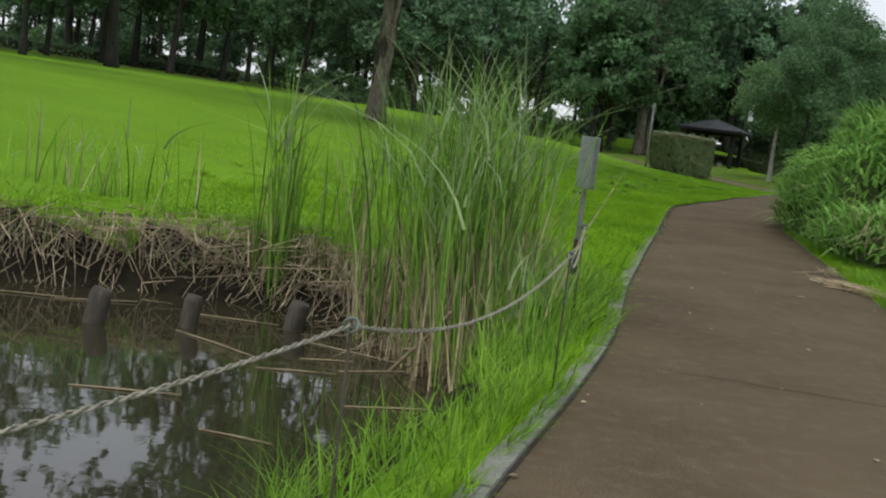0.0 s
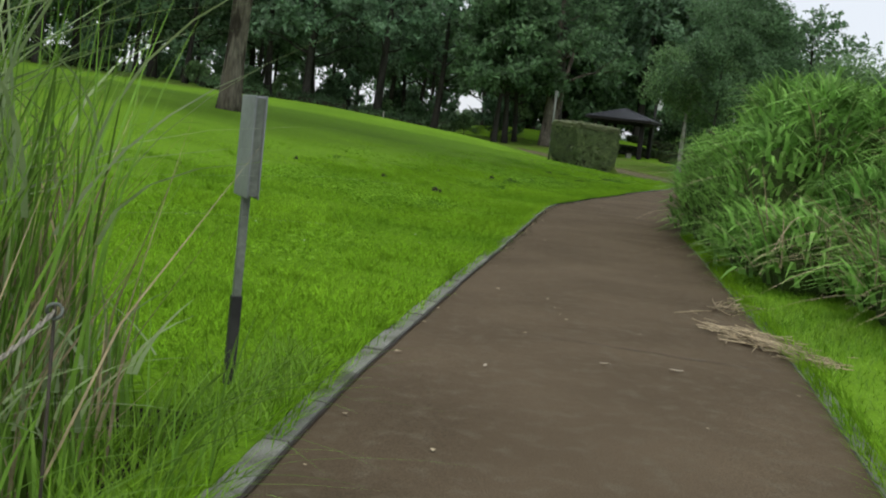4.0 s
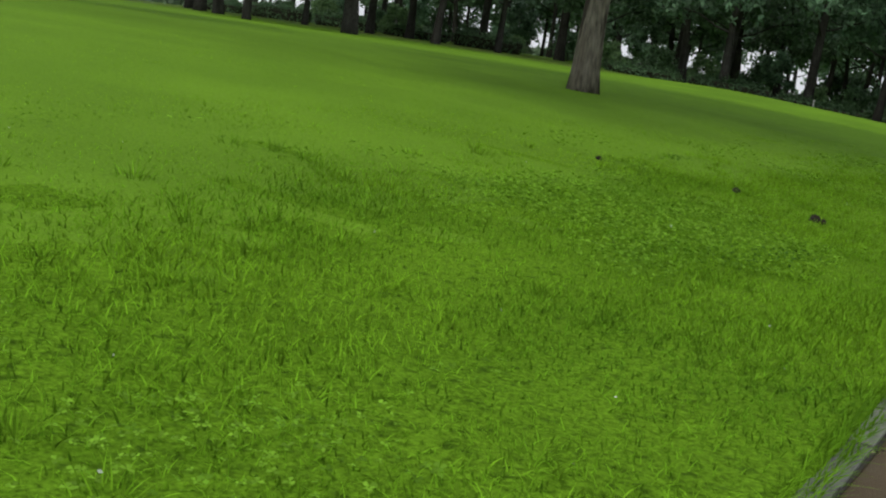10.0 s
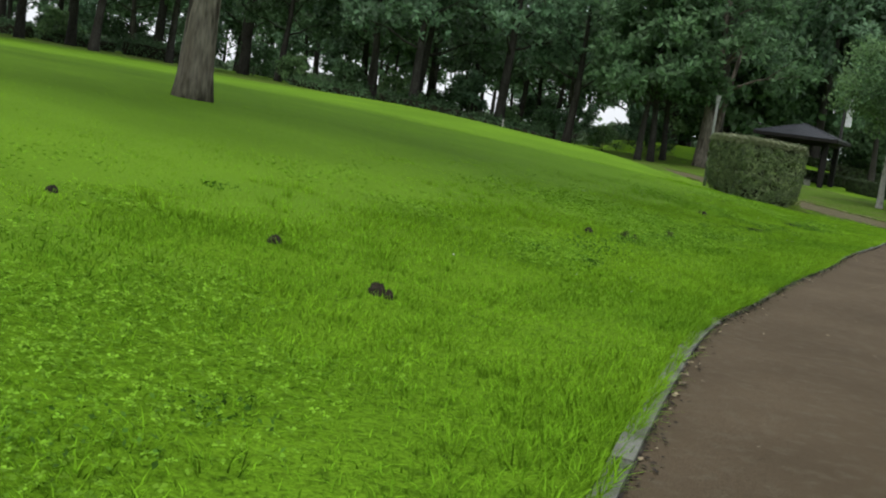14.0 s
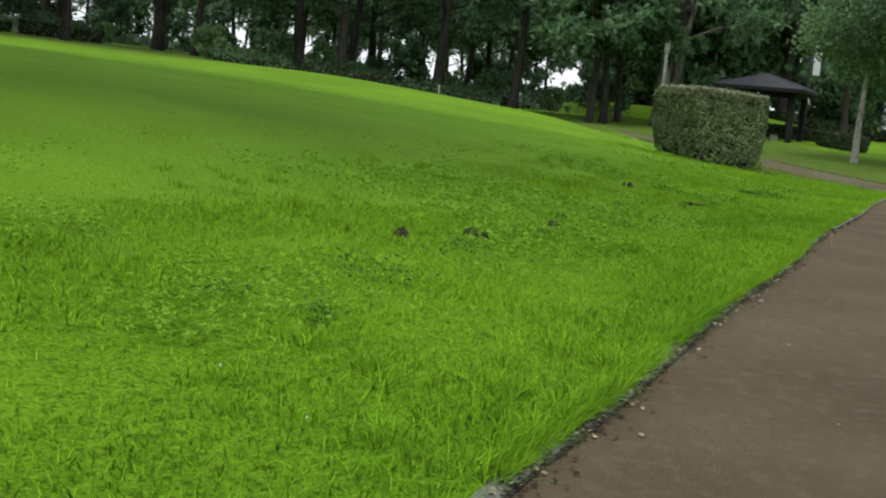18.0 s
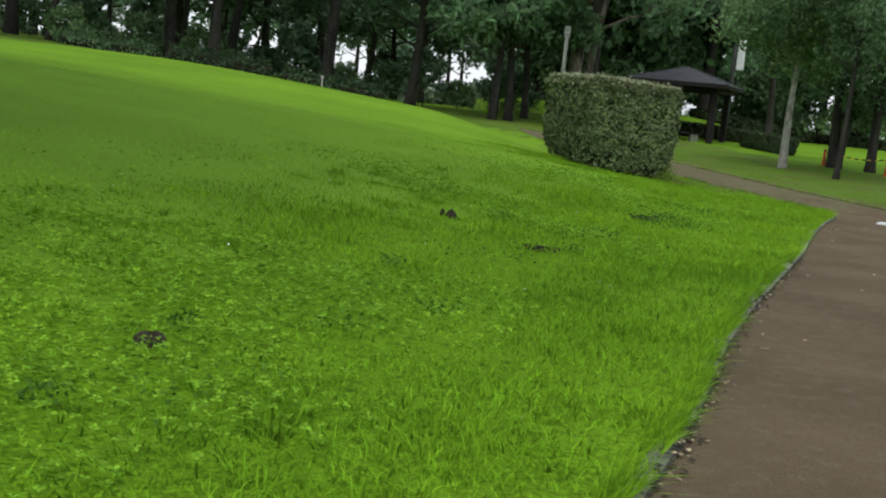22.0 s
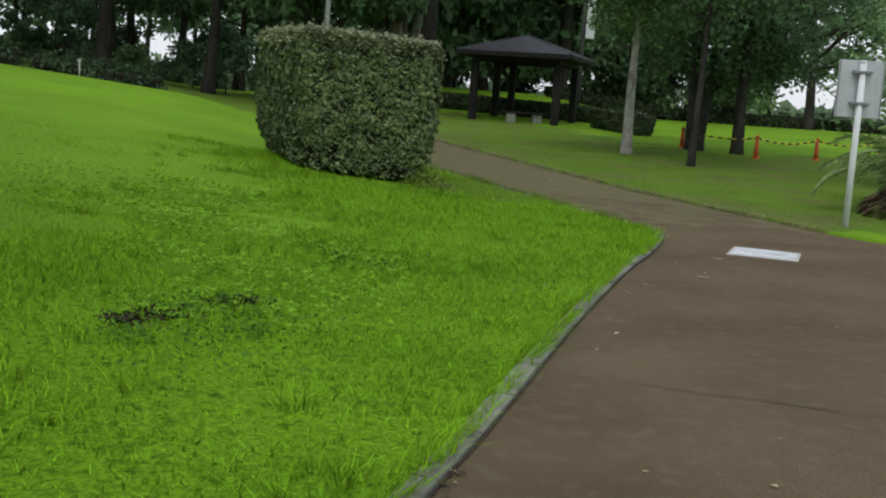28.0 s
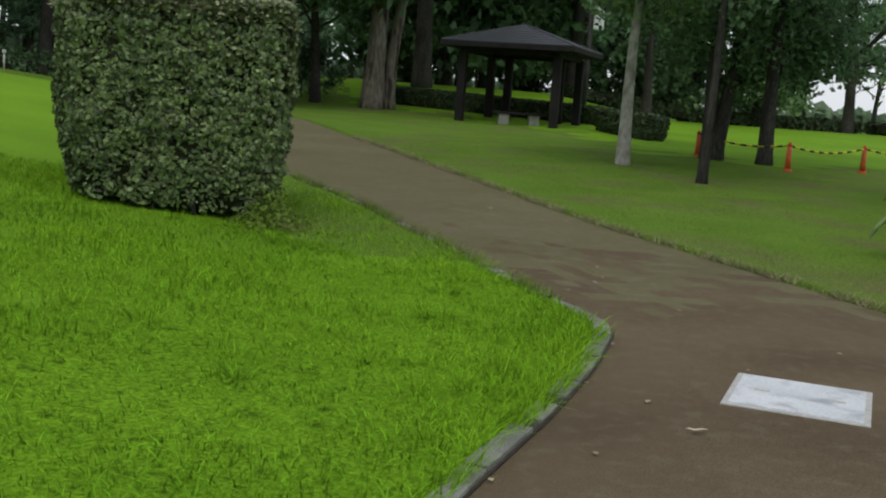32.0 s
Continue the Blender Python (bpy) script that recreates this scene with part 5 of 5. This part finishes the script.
for (x0, y0), (x1, y1), sag in zip(ROPED, ROPED[1:], (0.05, 0.13, 0.14)):
    a, b = Vector((x0, y0, 0.665)) - o, Vector((x1, y1, 0.665)) - o
    side = (b - a).cross(Vector((0, 0, 1))).normalized()
    ln = (b - a).length
    N = int(ln / 0.012)
    for strand in range(2):
        bm = bmesh.new()
        pts = []
        for i in range(N + 1):
            f = i / N
            ph = i * 0.9 + strand * math.pi
            pts.append(a.lerp(b, f) + Vector((0, 0, -sag * 4 * f * (1 - f))) + side * 0.0036 * math.cos(ph) + Vector((0, 0, 0.0036 * math.sin(ph))))
        part("rope_strand", tube(bm, pts, [0.0035] * len(pts), 5), ROPE, fence)

# long grass that arches over the kerb near the pond
for k, (x, y, n, tall) in enumerate(((1.0, 7.15, 16, 0.75), (0.95, 7.6, 12, 0.6), (1.12, 8.2, 14, 0.45), (0.72, 6.3, 14, 0.6), (1.05, 6.9, 8, 0.5))):
    r = np.random.default_rng(900 + k)
    pos = np.column_stack([r.normal(size=n) * 0.07, r.normal(size=n) * 0.1, np.full(n, -0.02)])
    me = blades("arching_grass", pos, tall * r.uniform(0.6, 1.2, n), r.uniform(0.008, 0.014, n), r, REED, 0.4, 0.9, 7, r.normal(size=n) * 0.7 - 0.3, 1.4, 0.55)
    c = new("arching_grass", me)
    c.matrix_basis = pose(x, y, ground_z(x, y))
    tagged(c, "long thin grass arching over the kerb", "grass", kind="stuff")
r = np.random.default_rng(930)
n = 1500
x, y = r.normal(size=n) * 0.16, r.normal(size=n) * 0.3
me = leaf_mesh("hedge_weeds", np.column_stack([x, y, np.abs(r.normal(size=n)) * 0.22 * np.exp(-(x / 0.2) ** 2 - (y / 0.4) ** 2) + 0.03]), 0.026, r, THINBLADE, np.tile((0, 0, 0.6), (n, 1)))
c = new("hedge_weeds", me)
c.matrix_basis = pose(12.5, 51.75, ground_z(12.5, 51.75))
tagged(c, "light green weeds growing at the hedge's foot", "weed", kind="stuff")

# ---- grey sign by the path, seen edge-on ----
sg = thing("sign_post", 1.02, 8.5, ground_z(1.02, 8.5), -71.5, "weathered grey sign on a thin square post in the grass", "sign")
part("post", box(bmesh.new(), -0.017, -0.017, -0.1, 0.017, 0.017, 0.9, 0.004), GREENSTEEL, sg)
part("sleeve", box(bmesh.new(), -0.022, -0.022, -0.1, 0.022, 0.022, 0.38, 0.005), DARKPOLE, sg, "dark sleeve round the post's foot")
part("panel", box(bmesh.new(), -0.125, 0.018, 0.80, 0.125, 0.026, 1.22, 0.004), GREYSTEEL, sg, "grey sign panel")
part("panel", box(bmesh.new(), -0.125, -0.026, 0.80, 0.125, -0.018, 1.22, 0.004), GREYSTEEL, sg, "grey sign panel")
part("spacer", box(bmesh.new(), -0.115, -0.0175, 0.81, 0.115, 0.0175, 1.21), GREENSTEEL, sg)


# ---- tall grass bank beside the path ----
def tussock(seed, high, n):
    """A tall clump: long leaves that spring out all over it, arch and hang, over a heart of stems whose dark colour
    stands for the shade inside.
    """
    r = np.random.default_rng(seed)
    a, up = r.uniform(0, 2 * np.pi, n), r.random(n) ** 0.75
    rad = 0.5 * np.sqrt(np.clip(1.05 - up ** 2, 0.02, 1)) * r.uniform(0.7, 1.1, n)
    pos = np.column_stack([np.cos(a) * rad, np.sin(a) * rad, 0.06 + (high - 0.22) * up])
    face = a + r.normal(size=n) * 0.55
    long = blades("leaves", pos, r.uniform(0.22, 0.44, n), r.uniform(0.042, 0.075, n), r, PAMPAS, 0.35, 0.7, 4, face, 1.4, 0.9, 0.3)
    m = 46
    d = r.integers(0, n, m)
    dead = blades("dry_leaves", pos[d] * (1.15, 1.15, 0.8), r.uniform(0.45, 0.95, m), r.uniform(0.012, 0.022, m), r, STRAW, 0.8, 0.9, 5, face[d], 1.1, 1.2)
    # solid core, coloured dark so that gaps between leaves look shaded
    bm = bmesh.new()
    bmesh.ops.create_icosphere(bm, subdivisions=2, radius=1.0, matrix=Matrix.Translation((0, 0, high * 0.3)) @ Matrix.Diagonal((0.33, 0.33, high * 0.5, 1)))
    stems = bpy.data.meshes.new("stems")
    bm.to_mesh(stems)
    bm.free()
    stems.materials.append(SHADESTEMS)
    return long, dead, stems


TUSS = [[tussock(80 + 3 * k + v, high, count) for v in range(2)] for k, (high, count) in enumerate(((0.8, 270), (1.2, 330), (1.65, 400), (2.05, 440), (2.35, 460)))]
rr = random.Random(12)
PLOTS = []
y = 10.6
while y < 23.5:
    for j in range(6):
        gap = 0.72 + 1.0 * step(15.5, 10.5, y) - 0.22 * step(16, 18, y)
        PLOTS.append((curve_at(RIGHT, y) + gap + 0.70 * j + rr.uniform(-0.2, 0.2), y + rr.uniform(-0.3, 0.3), j))
    y += 0.64
for i, (x, y, j) in enumerate(PLOTS):
    dry = i % 5 == 0 or (y < 14 and j < 3)
    t = thing("tall_grass", x, y, ground_z(x, y), rr.uniform(0, 360), "tussock of tall arching grass with dry yellow leaves" if dry else "tussock of tall arching green grass beside the path", "tall grass", "tall grass bank")
    t.scale = (1, 1, rr.uniform(0.92, 1.1))
    leaves, dead, stems = TUSS[((2, 4, 4, 4, 4, 4) if y > 16.2 else (0, 1, 2, 2, 2, 3))[j]][i % 2]
    part("leaves", leaves, None, t)
    part("stems", stems, None, t, "packed stems inside, coloured dark like shaded gaps")
    if dry:
        part("dry_leaves", dead, None, t, "dry yellow leaves")
# palm-like shrub with arching fronds beside the park sign
def frond_mesh(name, length, seed, mat, sag):
    """An arching rib with two rows of narrow leaflets."""
    r = np.random.default_rng(seed)
    n = 26
    f = np.linspace(0.04, 1, n)
    rib = np.column_stack([length * (f - 0.12 * f ** 3), np.zeros(n), length * (0.55 * f - sag * f ** 2)])
    V, F = [], []
    for p, q in zip(rib, rib[1:]):
        b = len(V)
        V += [p + (0, -0.007, 0), p + (0, 0.007, 0), q + (0, 0.006, 0), q + (0, -0.006, 0)]
        F.append((b, b + 1, b + 2, b + 3))
    for k in range(2, n):
        for s in (-1, 1):
            ln = length * 0.24 * math.sin(math.pi * min(0.12 + 0.86 * f[k], 0.97)) ** 0.6 * r.uniform(0.8, 1.1)
            d = np.array((0.6, s * 0.9, -0.25 + r.normal() * 0.1))
            d /= np.linalg.norm(d)
            b = len(V)
            w = np.array((0.02, 0, 0.006))
            V += [rib[k], rib[k] + d * ln * 0.5 + w, rib[k] + d * ln - (0, 0, 0.04), rib[k] + d * ln * 0.5 - w]
            F.append((b, b + 1, b + 2, b + 3))
    return fast_mesh(name, np.array(V), np.array(F), mats=(mat,))


LIVE = [frond_mesh("frond", 1.25 + 0.12 * k, 400 + k, FROND, 0.55 + 0.1 * k) for k in range(3)]
DEAD = [frond_mesh("dead_frond", 1.05 + 0.1 * k, 410 + k, DEADFROND, 1.0 + 0.15 * k) for k in range(2)]
for x, y, s in ((19.55, 51.5, 1.0), (20.9, 53.0, 1.1)):
    t = thing("palm_shrub", x, y, ground_z(x, y), 40 * x, "palm-like shrub with arching green fronds over brown dead ones", "shrub", "shrubs by the sign")
    t.scale = (s,) * 3
    part("trunk", tube(bmesh.new(), [(0, 0, -0.1), (0, 0, 0.3), (0.03, 0, 0.6)], [0.17, 0.15, 0.12], 10, wobble=0.12, rng=random.Random(3)), DARKBARK, t)
    rr = random.Random(int(10 * x))
    for k in range(34):
        dead = k >= 20
        m = part("dead_frond" if dead else "frond", (DEAD if dead else LIVE)[k % (2 if dead else 3)], None, t)
        m.matrix_basis = pose(0, 0, rr.uniform(0.3, 0.5) if dead else 0.6, 0, rr.uniform(5, 30) if dead else rr.uniform(-38, 12), 137.5 * k + rr.uniform(-12, 12))


# ---- straw, litter, weeds and bare patches ----
def straw_heap(x, y, lx, ly, n, seed, rz=0.0):
    r = np.random.default_rng(seed)
    c = np.column_stack([r.normal(size=n) * lx, r.normal(size=n) * ly, r.uniform(0.008, 0.06, n)])
    a = r.normal(size=n) * 0.55
    d = np.column_stack([np.cos(a), np.sin(a), r.normal(size=n) * 0.08]) * (r.uniform(0.1, 0.36, n) / 2)[:, None]
    w = np.column_stack([-np.sin(a), np.cos(a), np.full(n, 0.3)]) * (r.uniform(0.003, 0.006, n))[:, None]
    lift = np.array((0, 0, 0.005))
    V = np.stack([c - d - w, c - d + w, c + d + w * 0.6, c + d - w * 0.6, c - d + lift, c + d + lift], axis=1).reshape(-1, 3)
    V[:, 2] = np.maximum(V[:, 2], 0.006)
    b = np.arange(n) * 6
    Q = np.concatenate([np.stack([b, b + 3, b + 5, b + 4], axis=1), np.stack([b + 1, b + 4, b + 5, b + 2], axis=1), np.stack([b, b + 1, b + 2, b + 3], axis=1)])
    h = new("straw_heap", fast_mesh("straw_heap", V, Q, mats=(STRAW,)))
    h.matrix_basis = pose(x, y, rise(y) + 0.004, 0, 0, rz)
    return tagged(h, "heap of dry yellow straw at the path's edge", "straw", kind="stuff")


straw_heap(4.30, 11.0, 0.22, 0.10, 240, 1, -70)
straw_heap(4.38, 10.4, 0.12, 0.06, 50, 2, -60)
straw_heap(4.6, 12.6, 0.3, 0.1, 40, 3, 60)

# seams across the asphalt
for k, (y, slant, x0f, x1f) in enumerate(((10.75, -0.32, 0.25, 1.0), (14.3, -0.2, 0.1, 0.9), (24.5, -0.3, 0.02, 0.8), (41.5, -0.43, 0.02, 0.9), (38.2, -0.48, 0.1, 0.8), (19.4, -0.3, 0.1, 0.9), (5.6, -0.25, 0.1, 0.95), (31.0, -0.4, 0.05, 0.9))):
    rr = random.Random(k)
    xl, xr = curve_at(LEFT, y), curve_at(RIGHT, y)
    V, N = [], 40
    for i in range(N + 1):
        f = x0f + (x1f - x0f) * i / N
        x = xl + min(xr - xl, 3.2) * f
        yy = y + slant * (x - xl) + 0.012 * math.sin(i * 0.8 + k) + rr.uniform(-0.006, 0.006)
        w = rr.uniform(0.002, 0.007) * math.sin(math.pi * min(max(i / N, 0.03), 0.97)) ** 0.4
        f2 = (x - xl) / max(xr - xl, 0.1)
        z = rise(yy) + 0.0095 + 0.002 * noise.noise((x, yy * 0.9, 7))
        V += [(x, yy - w, z), (x, yy + w, z)]
    Q = [(2 * i, 2 * i + 2, 2 * i + 3, 2 * i + 1) for i in range(N)]
    tagged(new("seam", fast_mesh("seam", V, Q, mats=(SEAM,))), "thin dark crack across the asphalt", "crack", kind="structure")

# dark joint between kerb and asphalt
V = []
for i, yy in enumerate(np.arange(-3, 48.2, 0.1)):
    x = curve_at(LEFT, yy)
    w = 0.008 + 0.008 * (1 + noise.noise((yy * 1.7, 0, 3)))
    V += [(x - 0.004, yy, rise(yy) + 0.011), (x + w, yy, rise(yy) + 0.011)]
Q = [(2 * i, 2 * i + 1, 2 * i + 3, 2 * i + 2) for i in range(len(V) // 2 - 1)]
tagged(new("seam", fast_mesh("seam", V, Q, mats=(SEAM,))), "dark gap between kerb and asphalt", "joint", kind="structure")

# inspection cover
cov = thing("inspection_cover", 15.39, 46.73, 0.0, -27, "pale concrete inspection cover set in the path", "manhole cover")
part("frame", box(bmesh.new(), -0.335, -0.355, -0.05, 0.335, 0.355, 0.010, 0.003), CONCRETE, cov)
part("lid", box(bmesh.new(), -0.305, -0.325, -0.03, 0.305, 0.325, 0.016, 0.004), SLAB, cov, "pale worn lid")
for sx in (-0.18, 0.18):
    part("lifting_slot", box(bmesh.new(), sx - 0.035, -0.012, 0.012, sx + 0.035, 0.012, 0.0195), CONCRETE, cov)

# leaf litter and pale scraps on the asphalt
r = np.random.default_rng(33)
n = 170
y = r.uniform(0.5, 56, n)
f = np.where(r.random(n) < 0.55, r.random(n) ** 3, r.random(n))
x = np.interp(y, YS, XL) + 0.03 + f * np.minimum(np.interp(y, YS, XR) - np.interp(y, YS, XL), 3.4)
me = leaf_mesh("leaf_litter", np.column_stack([x, y, np.array([rise(v) for v in y]) + 0.012]), 0.024, r, STRAW, np.tile((0, 0, 8.0), (n, 1)))
tagged(new("leaf_litter", me), "scattered dry leaves and scraps on the asphalt", "leaf litter", kind="stuff")

# curled pale leaves lying singly on the path
def curled_leaf(x, y, ln, rz, seed):
    rr = random.Random(seed)
    bm = bmesh.new()
    rows3 = []
    for i in range(7):
        f = i / 6
        w = 0.3 * ln * math.sin(math.pi * (0.1 + 0.8 * f))
        lift = 0.004 + 0.22 * ln * abs(f - 0.45) ** 1.5 + rr.uniform(0, 0.004)
        rows3.append([bm.verts.new(((f - 0.5) * ln, s * w * 0.5, lift + (0.3 * w if s else 0))) for s in (-1, 0, 1)])
    for a, b in zip(rows3, rows3[1:]):
        for k in (0, 1):
            bm.faces.new((a[k], b[k], b[k + 1], a[k + 1]))
    s = part("dry_leaf", bm, DRYLEAF)
    s.matrix_basis = pose(x, y, rise(y) + 0.009, 0, 0, rz)
    return tagged(s, "curled pale dry leaf lying on the asphalt", "dry leaf", "dry leaves on the path")


for k, (x, y, ln, rz) in enumerate(((13.42, 44.34, 0.05, 30), (14.06, 44.84, 0.10, -35), (14.65, 46.06, 0.09, -5), (14.89, 54.4, 0.09, 60), (3.35, 9.79, 0.08, -20), (2.94, 9.79, 0.06, 10),
                                    (2.23, 9.44, 0.06, 70), (4.3, 20.3, 0.07, 60), (7.38, 30.0, 0.07, 40), (9.3, 34.6, 0.05, 0), (10.9, 38.4, 0.06, 45))):
    curled_leaf(x, y, ln, rz, k)

# dark weeds, clover and bare patches in the lawn
def weed(x, y, size, n, seed, mat, label, name="weed", high=0.09):
    r = np.random.default_rng(seed)
    p = np.column_stack([r.normal(size=n) * size * 0.5, r.normal(size=n) * size * 0.4, r.uniform(0.015, high, n)])
    me = leaf_mesh(name, p, 0.018, r, mat, np.tile((0, 0, 0.8), (n, 1)))
    w = new(name, me)
    w.matrix_basis = pose(x, y, ground_z(x, y))
    return tagged(w, label, "weed", kind="stuff")


def clod(x, y, wide, high, seed, label="small dark heap of crumbled soil in the grass"):
    """A mole's heap: a low lumpy mound of crumbled soil with a ragged rim."""
    r = random.Random(seed)
    bm = bmesh.new()
    high *= 0.8
    rings = [[bm.verts.new((0, 0, high * 0.95))]]
    for i in range(1, 8):
        ring = []
        for k in range(22):
            t = 2 * math.pi * k / 22
            lump = noise.noise((2.2 * math.cos(t) * i / 4, 2.2 * math.sin(t) * i / 4, seed))
            d = 0.82 * wide * i / 7 * (1 + 0.45 * noise.noise((1.3 * math.cos(t), 1.3 * math.sin(t), seed + 5)) + r.uniform(-0.06, 0.06))
            z = high * ((1 - (i / 7) ** 2.4) * (0.9 + 0.7 * lump) + r.uniform(-0.1, 0.12)) - (0.03 if i == 7 else 0)
            ring.append(bm.verts.new((d * math.cos(t), 0.8 * d * math.sin(t), z)))
        rings.append(ring)
    for k in range(22):
        bm.faces.new((rings[0][0], rings[1][k], rings[1][(k + 1) % 22]))
        for p, q in zip(rings[1:], rings[2:]):
            bm.faces.new((p[k], q[k], q[(k + 1) % 22], p[(k + 1) % 22]))
    c = part("molehill", bm, SOIL)
    c.matrix_basis = pose(x, y, ground_z(x, y) + 0.015, 0, 0, r.uniform(0, 360))
    return tagged(c, label, "molehill", "molehills in the lawn")


for k, (x, y, w, h) in enumerate(((2.88, 23.75, 0.085, 0.075), (2.97, 23.7, 0.045, 0.05), (1.96, 24.74, 0.085, 0.05), (7.5, 38.68, 0.08, 0.075), (7.42, 38.7, 0.045, 0.05), (6.04, 32.85, 0.10, 0.055),
                                  (4.71, 30.62, 0.085, 0.06), (5.25, 31.29, 0.11, 0.06), (5.36, 31.25, 0.05, 0.05), (0.32, 24.52, 0.07, 0.04))):
    clod(x, y, w, h, 700 + k)
for k, (x, y) in enumerate(((8.6, 37.9), (10.0, 41.5), (9.1, 39.5), (11.08, 44.25), (11.42, 44.2), (5.6, 31.5), (6.11, 33.18), (5.17, 30.58), (2.68, 20.51), (4.57, 27.49), (6.8, 33.7), (4.0, 27.7), (7.0, 35.7), (8.0, 39.2), (1.0, 26.5), (5.9, 31.9), (7.3, 34.5), (4.5, 27.7))):
    weed(x, y, 0.10 + 0.05 * (k % 3), 80, 200 + k, WEEDLEAF, "low dark-leaved weed in the mown grass")
for k, (x, y) in enumerate(((10.34, 41.2), (10.73, 42.0), (5.12, 30.13), (5.39, 30.7), (6.26, 32.25), (7.59, 36.7), (4.73, 28.87), (2.34, 19.92), (8.67, 38.91))):
    weed(x, y, 0.55, 90, 500 + k, WEEDLEAF, "low patch of dark broad-leaved weeds in the lawn")
for k, (x, y, w) in enumerate(((8.25, 37.65, 0.34), (10.47, 42.54, 0.24), (10.08, 41.98, 0.28), (9.95, 41.8, 0.16))):
    weed(x, y, 0.75 * w, 150, 300 + k, SOIL, "crumbled patch of bare soil in the lawn", "soil_patch", 0.05)


for k, (x, y, w) in enumerate(((10.14, 42.05, 0.3), (10.3, 41.6, 0.32), (10.5, 41.8, 0.26), (10.36, 42.3, 0.24), (4.5, 29.1, 0.3), (4.72, 28.75, 0.26))):
    weed(x, y, w, 85, 540 + k, WEEDLEAF, "low patch of dark broad-leaved weeds in the lawn", high=0.11)


def trefoils(name, c, size, r, mat):
    """Clover leaves: three rounded leaflets round each stalk's head."""
    n = len(c)
    turn, tilt = r.uniform(0, 2 * np.pi, n), r.normal(size=(n, 2)) * 0.35
    z = np.column_stack([tilt, np.ones(n)])
    z /= np.linalg.norm(z, axis=1)[:, None]
    sz = (size * r.uniform(0.6, 1.3, n))[:, None]
    V = []
    for k in range(3):
        a = turn + k * 2.094
        d = np.column_stack([np.cos(a), np.sin(a), np.zeros(n)])
        d -= z * np.sum(d * z, axis=1)[:, None]
        u = np.cross(z, d)
        V += [c, c + (d * 0.55 + u * 0.42 + z * 0.16) * sz, c + (d * 1.0 + z * 0.05) * sz, c + (d * 0.55 - u * 0.42 + z * 0.16) * sz]
    q = np.arange(n * 3) * 4
    return fast_mesh(name, np.stack(V, axis=1).reshape(-1, 3), np.stack([q, q + 1, q + 2, q + 3], axis=1), mats=(mat,))


r = np.random.default_rng(44)
n = 150000
y = r.uniform(9, 47, n)
s = r.uniform(0.6, 8.0, n)
x = np.interp(y, YS, XL) - s
keep = r.random(n) < clover_cover(x, y, s) * np.clip(1.25 - 0.1 * s, 0.3, 1)
x, y = x[keep], y[keep]
me = trefoils("clover", np.column_stack([x, y, heights(x, y) + 0.02 + 0.07 * r.random(len(x)) ** 0.7]), 0.0215, r, CLOVER)
tagged(new("clover", me), "leafy patches of broad clover in the lawn", "clover", kind="stuff")
# lower layer of leaves, coloured dark to imitate shade between the upper ones
n = 75000
y = r.uniform(9, 47, n)
s = r.uniform(0.6, 6.5, n)
x = np.interp(y, YS, XL) - s
keep = r.random(n) < clover_cover(x, y, s) * np.clip(0.35 + 0.8 * np.sin(x * 5.3 + 2 * np.sin(y * 3.1)) * np.sin(y * 4.7 + 2 * np.sin(x * 2.9)), 0.05, 1)
x, y = x[keep], y[keep]
me = trefoils("clover", np.column_stack([x, y, heights(x, y) + 0.015 + 0.05 * r.random(len(x))]), 0.02, r, SHADECLOVER)
tagged(new("clover", me), "low clover leaves coloured dark like shaded gaps in the lawn", "clover", kind="stuff")
n = 70
y = r.uniform(9, 46, n)
x = np.interp(y, YS, XL) - r.uniform(0.3, 6, n)
me = leaf_mesh("clover_flowers", np.column_stack([x, y, heights(x, y) + 0.075]), 0.010, r, PETAL)
tagged(new("clover_flowers", me), "tiny white clover flowers", "flowers", kind="stuff")

# ---- kerbs ----
def stone_mesh(ln):
    bm = box(bmesh.new(), -ln / 2, -0.05, -0.12, ln / 2, 0.05, 0.0, 0.006)
    me = bpy.data.meshes.new("kerb_stone")
    bm.to_mesh(me)
    bm.free()
    me.materials.append(KERB)
    return me


STONE = stone_mesh(0.592)
STONES = stone_mesh(0.292)


def kerb(table, y0, y1, sgn, label):
    k = thing("kerb", 0, 0, 0, 0, label, "kerb", kind="structure")
    line = [(curve_at(table, v), v) for v in np.arange(y0, y1, 0.02)]
    acc, start, prev = 0.0, line[0], line[0]
    rr = random.Random(4)
    for p in line[1:]:
        acc += math.hypot(p[0] - prev[0], p[1] - prev[1])
        prev = p
        tight = 46.5 < p[1] < 50.5 and sgn < 0
        if acc >= (0.3 if tight else 0.6):
            a = math.atan2(p[1] - start[1], p[0] - start[0])
            mx, my = (p[0] + start[0]) / 2, (p[1] + start[1]) / 2
            s = new("kerb_stone", STONES if tight else STONE)
            s.parent = k
            top = 0.008 if sgn > 0 else 0.026 - 0.03 * step(24.0, 26.5, my) * step(35.5, 32.0, my) - 0.012 * step(32, 34, my) * step(39.5, 37, my)
            s.matrix_basis = pose(mx - sgn * math.sin(a) * -0.048, my + sgn * math.cos(a) * -0.048, rise(my) + top + rr.uniform(-0.006, 0.006), rr.uniform(-1.5, 1.5), rr.uniform(-0.6, 0.6), math.degrees(a))
            acc, start = 0.0, p
    return k


kerb(LEFT, -4, 58, -1, "grey concrete kerb stones edging the lawn")
kerb(RIGHT, 1, 19.5, 1, "grey concrete kerb stones edging the grass verge")
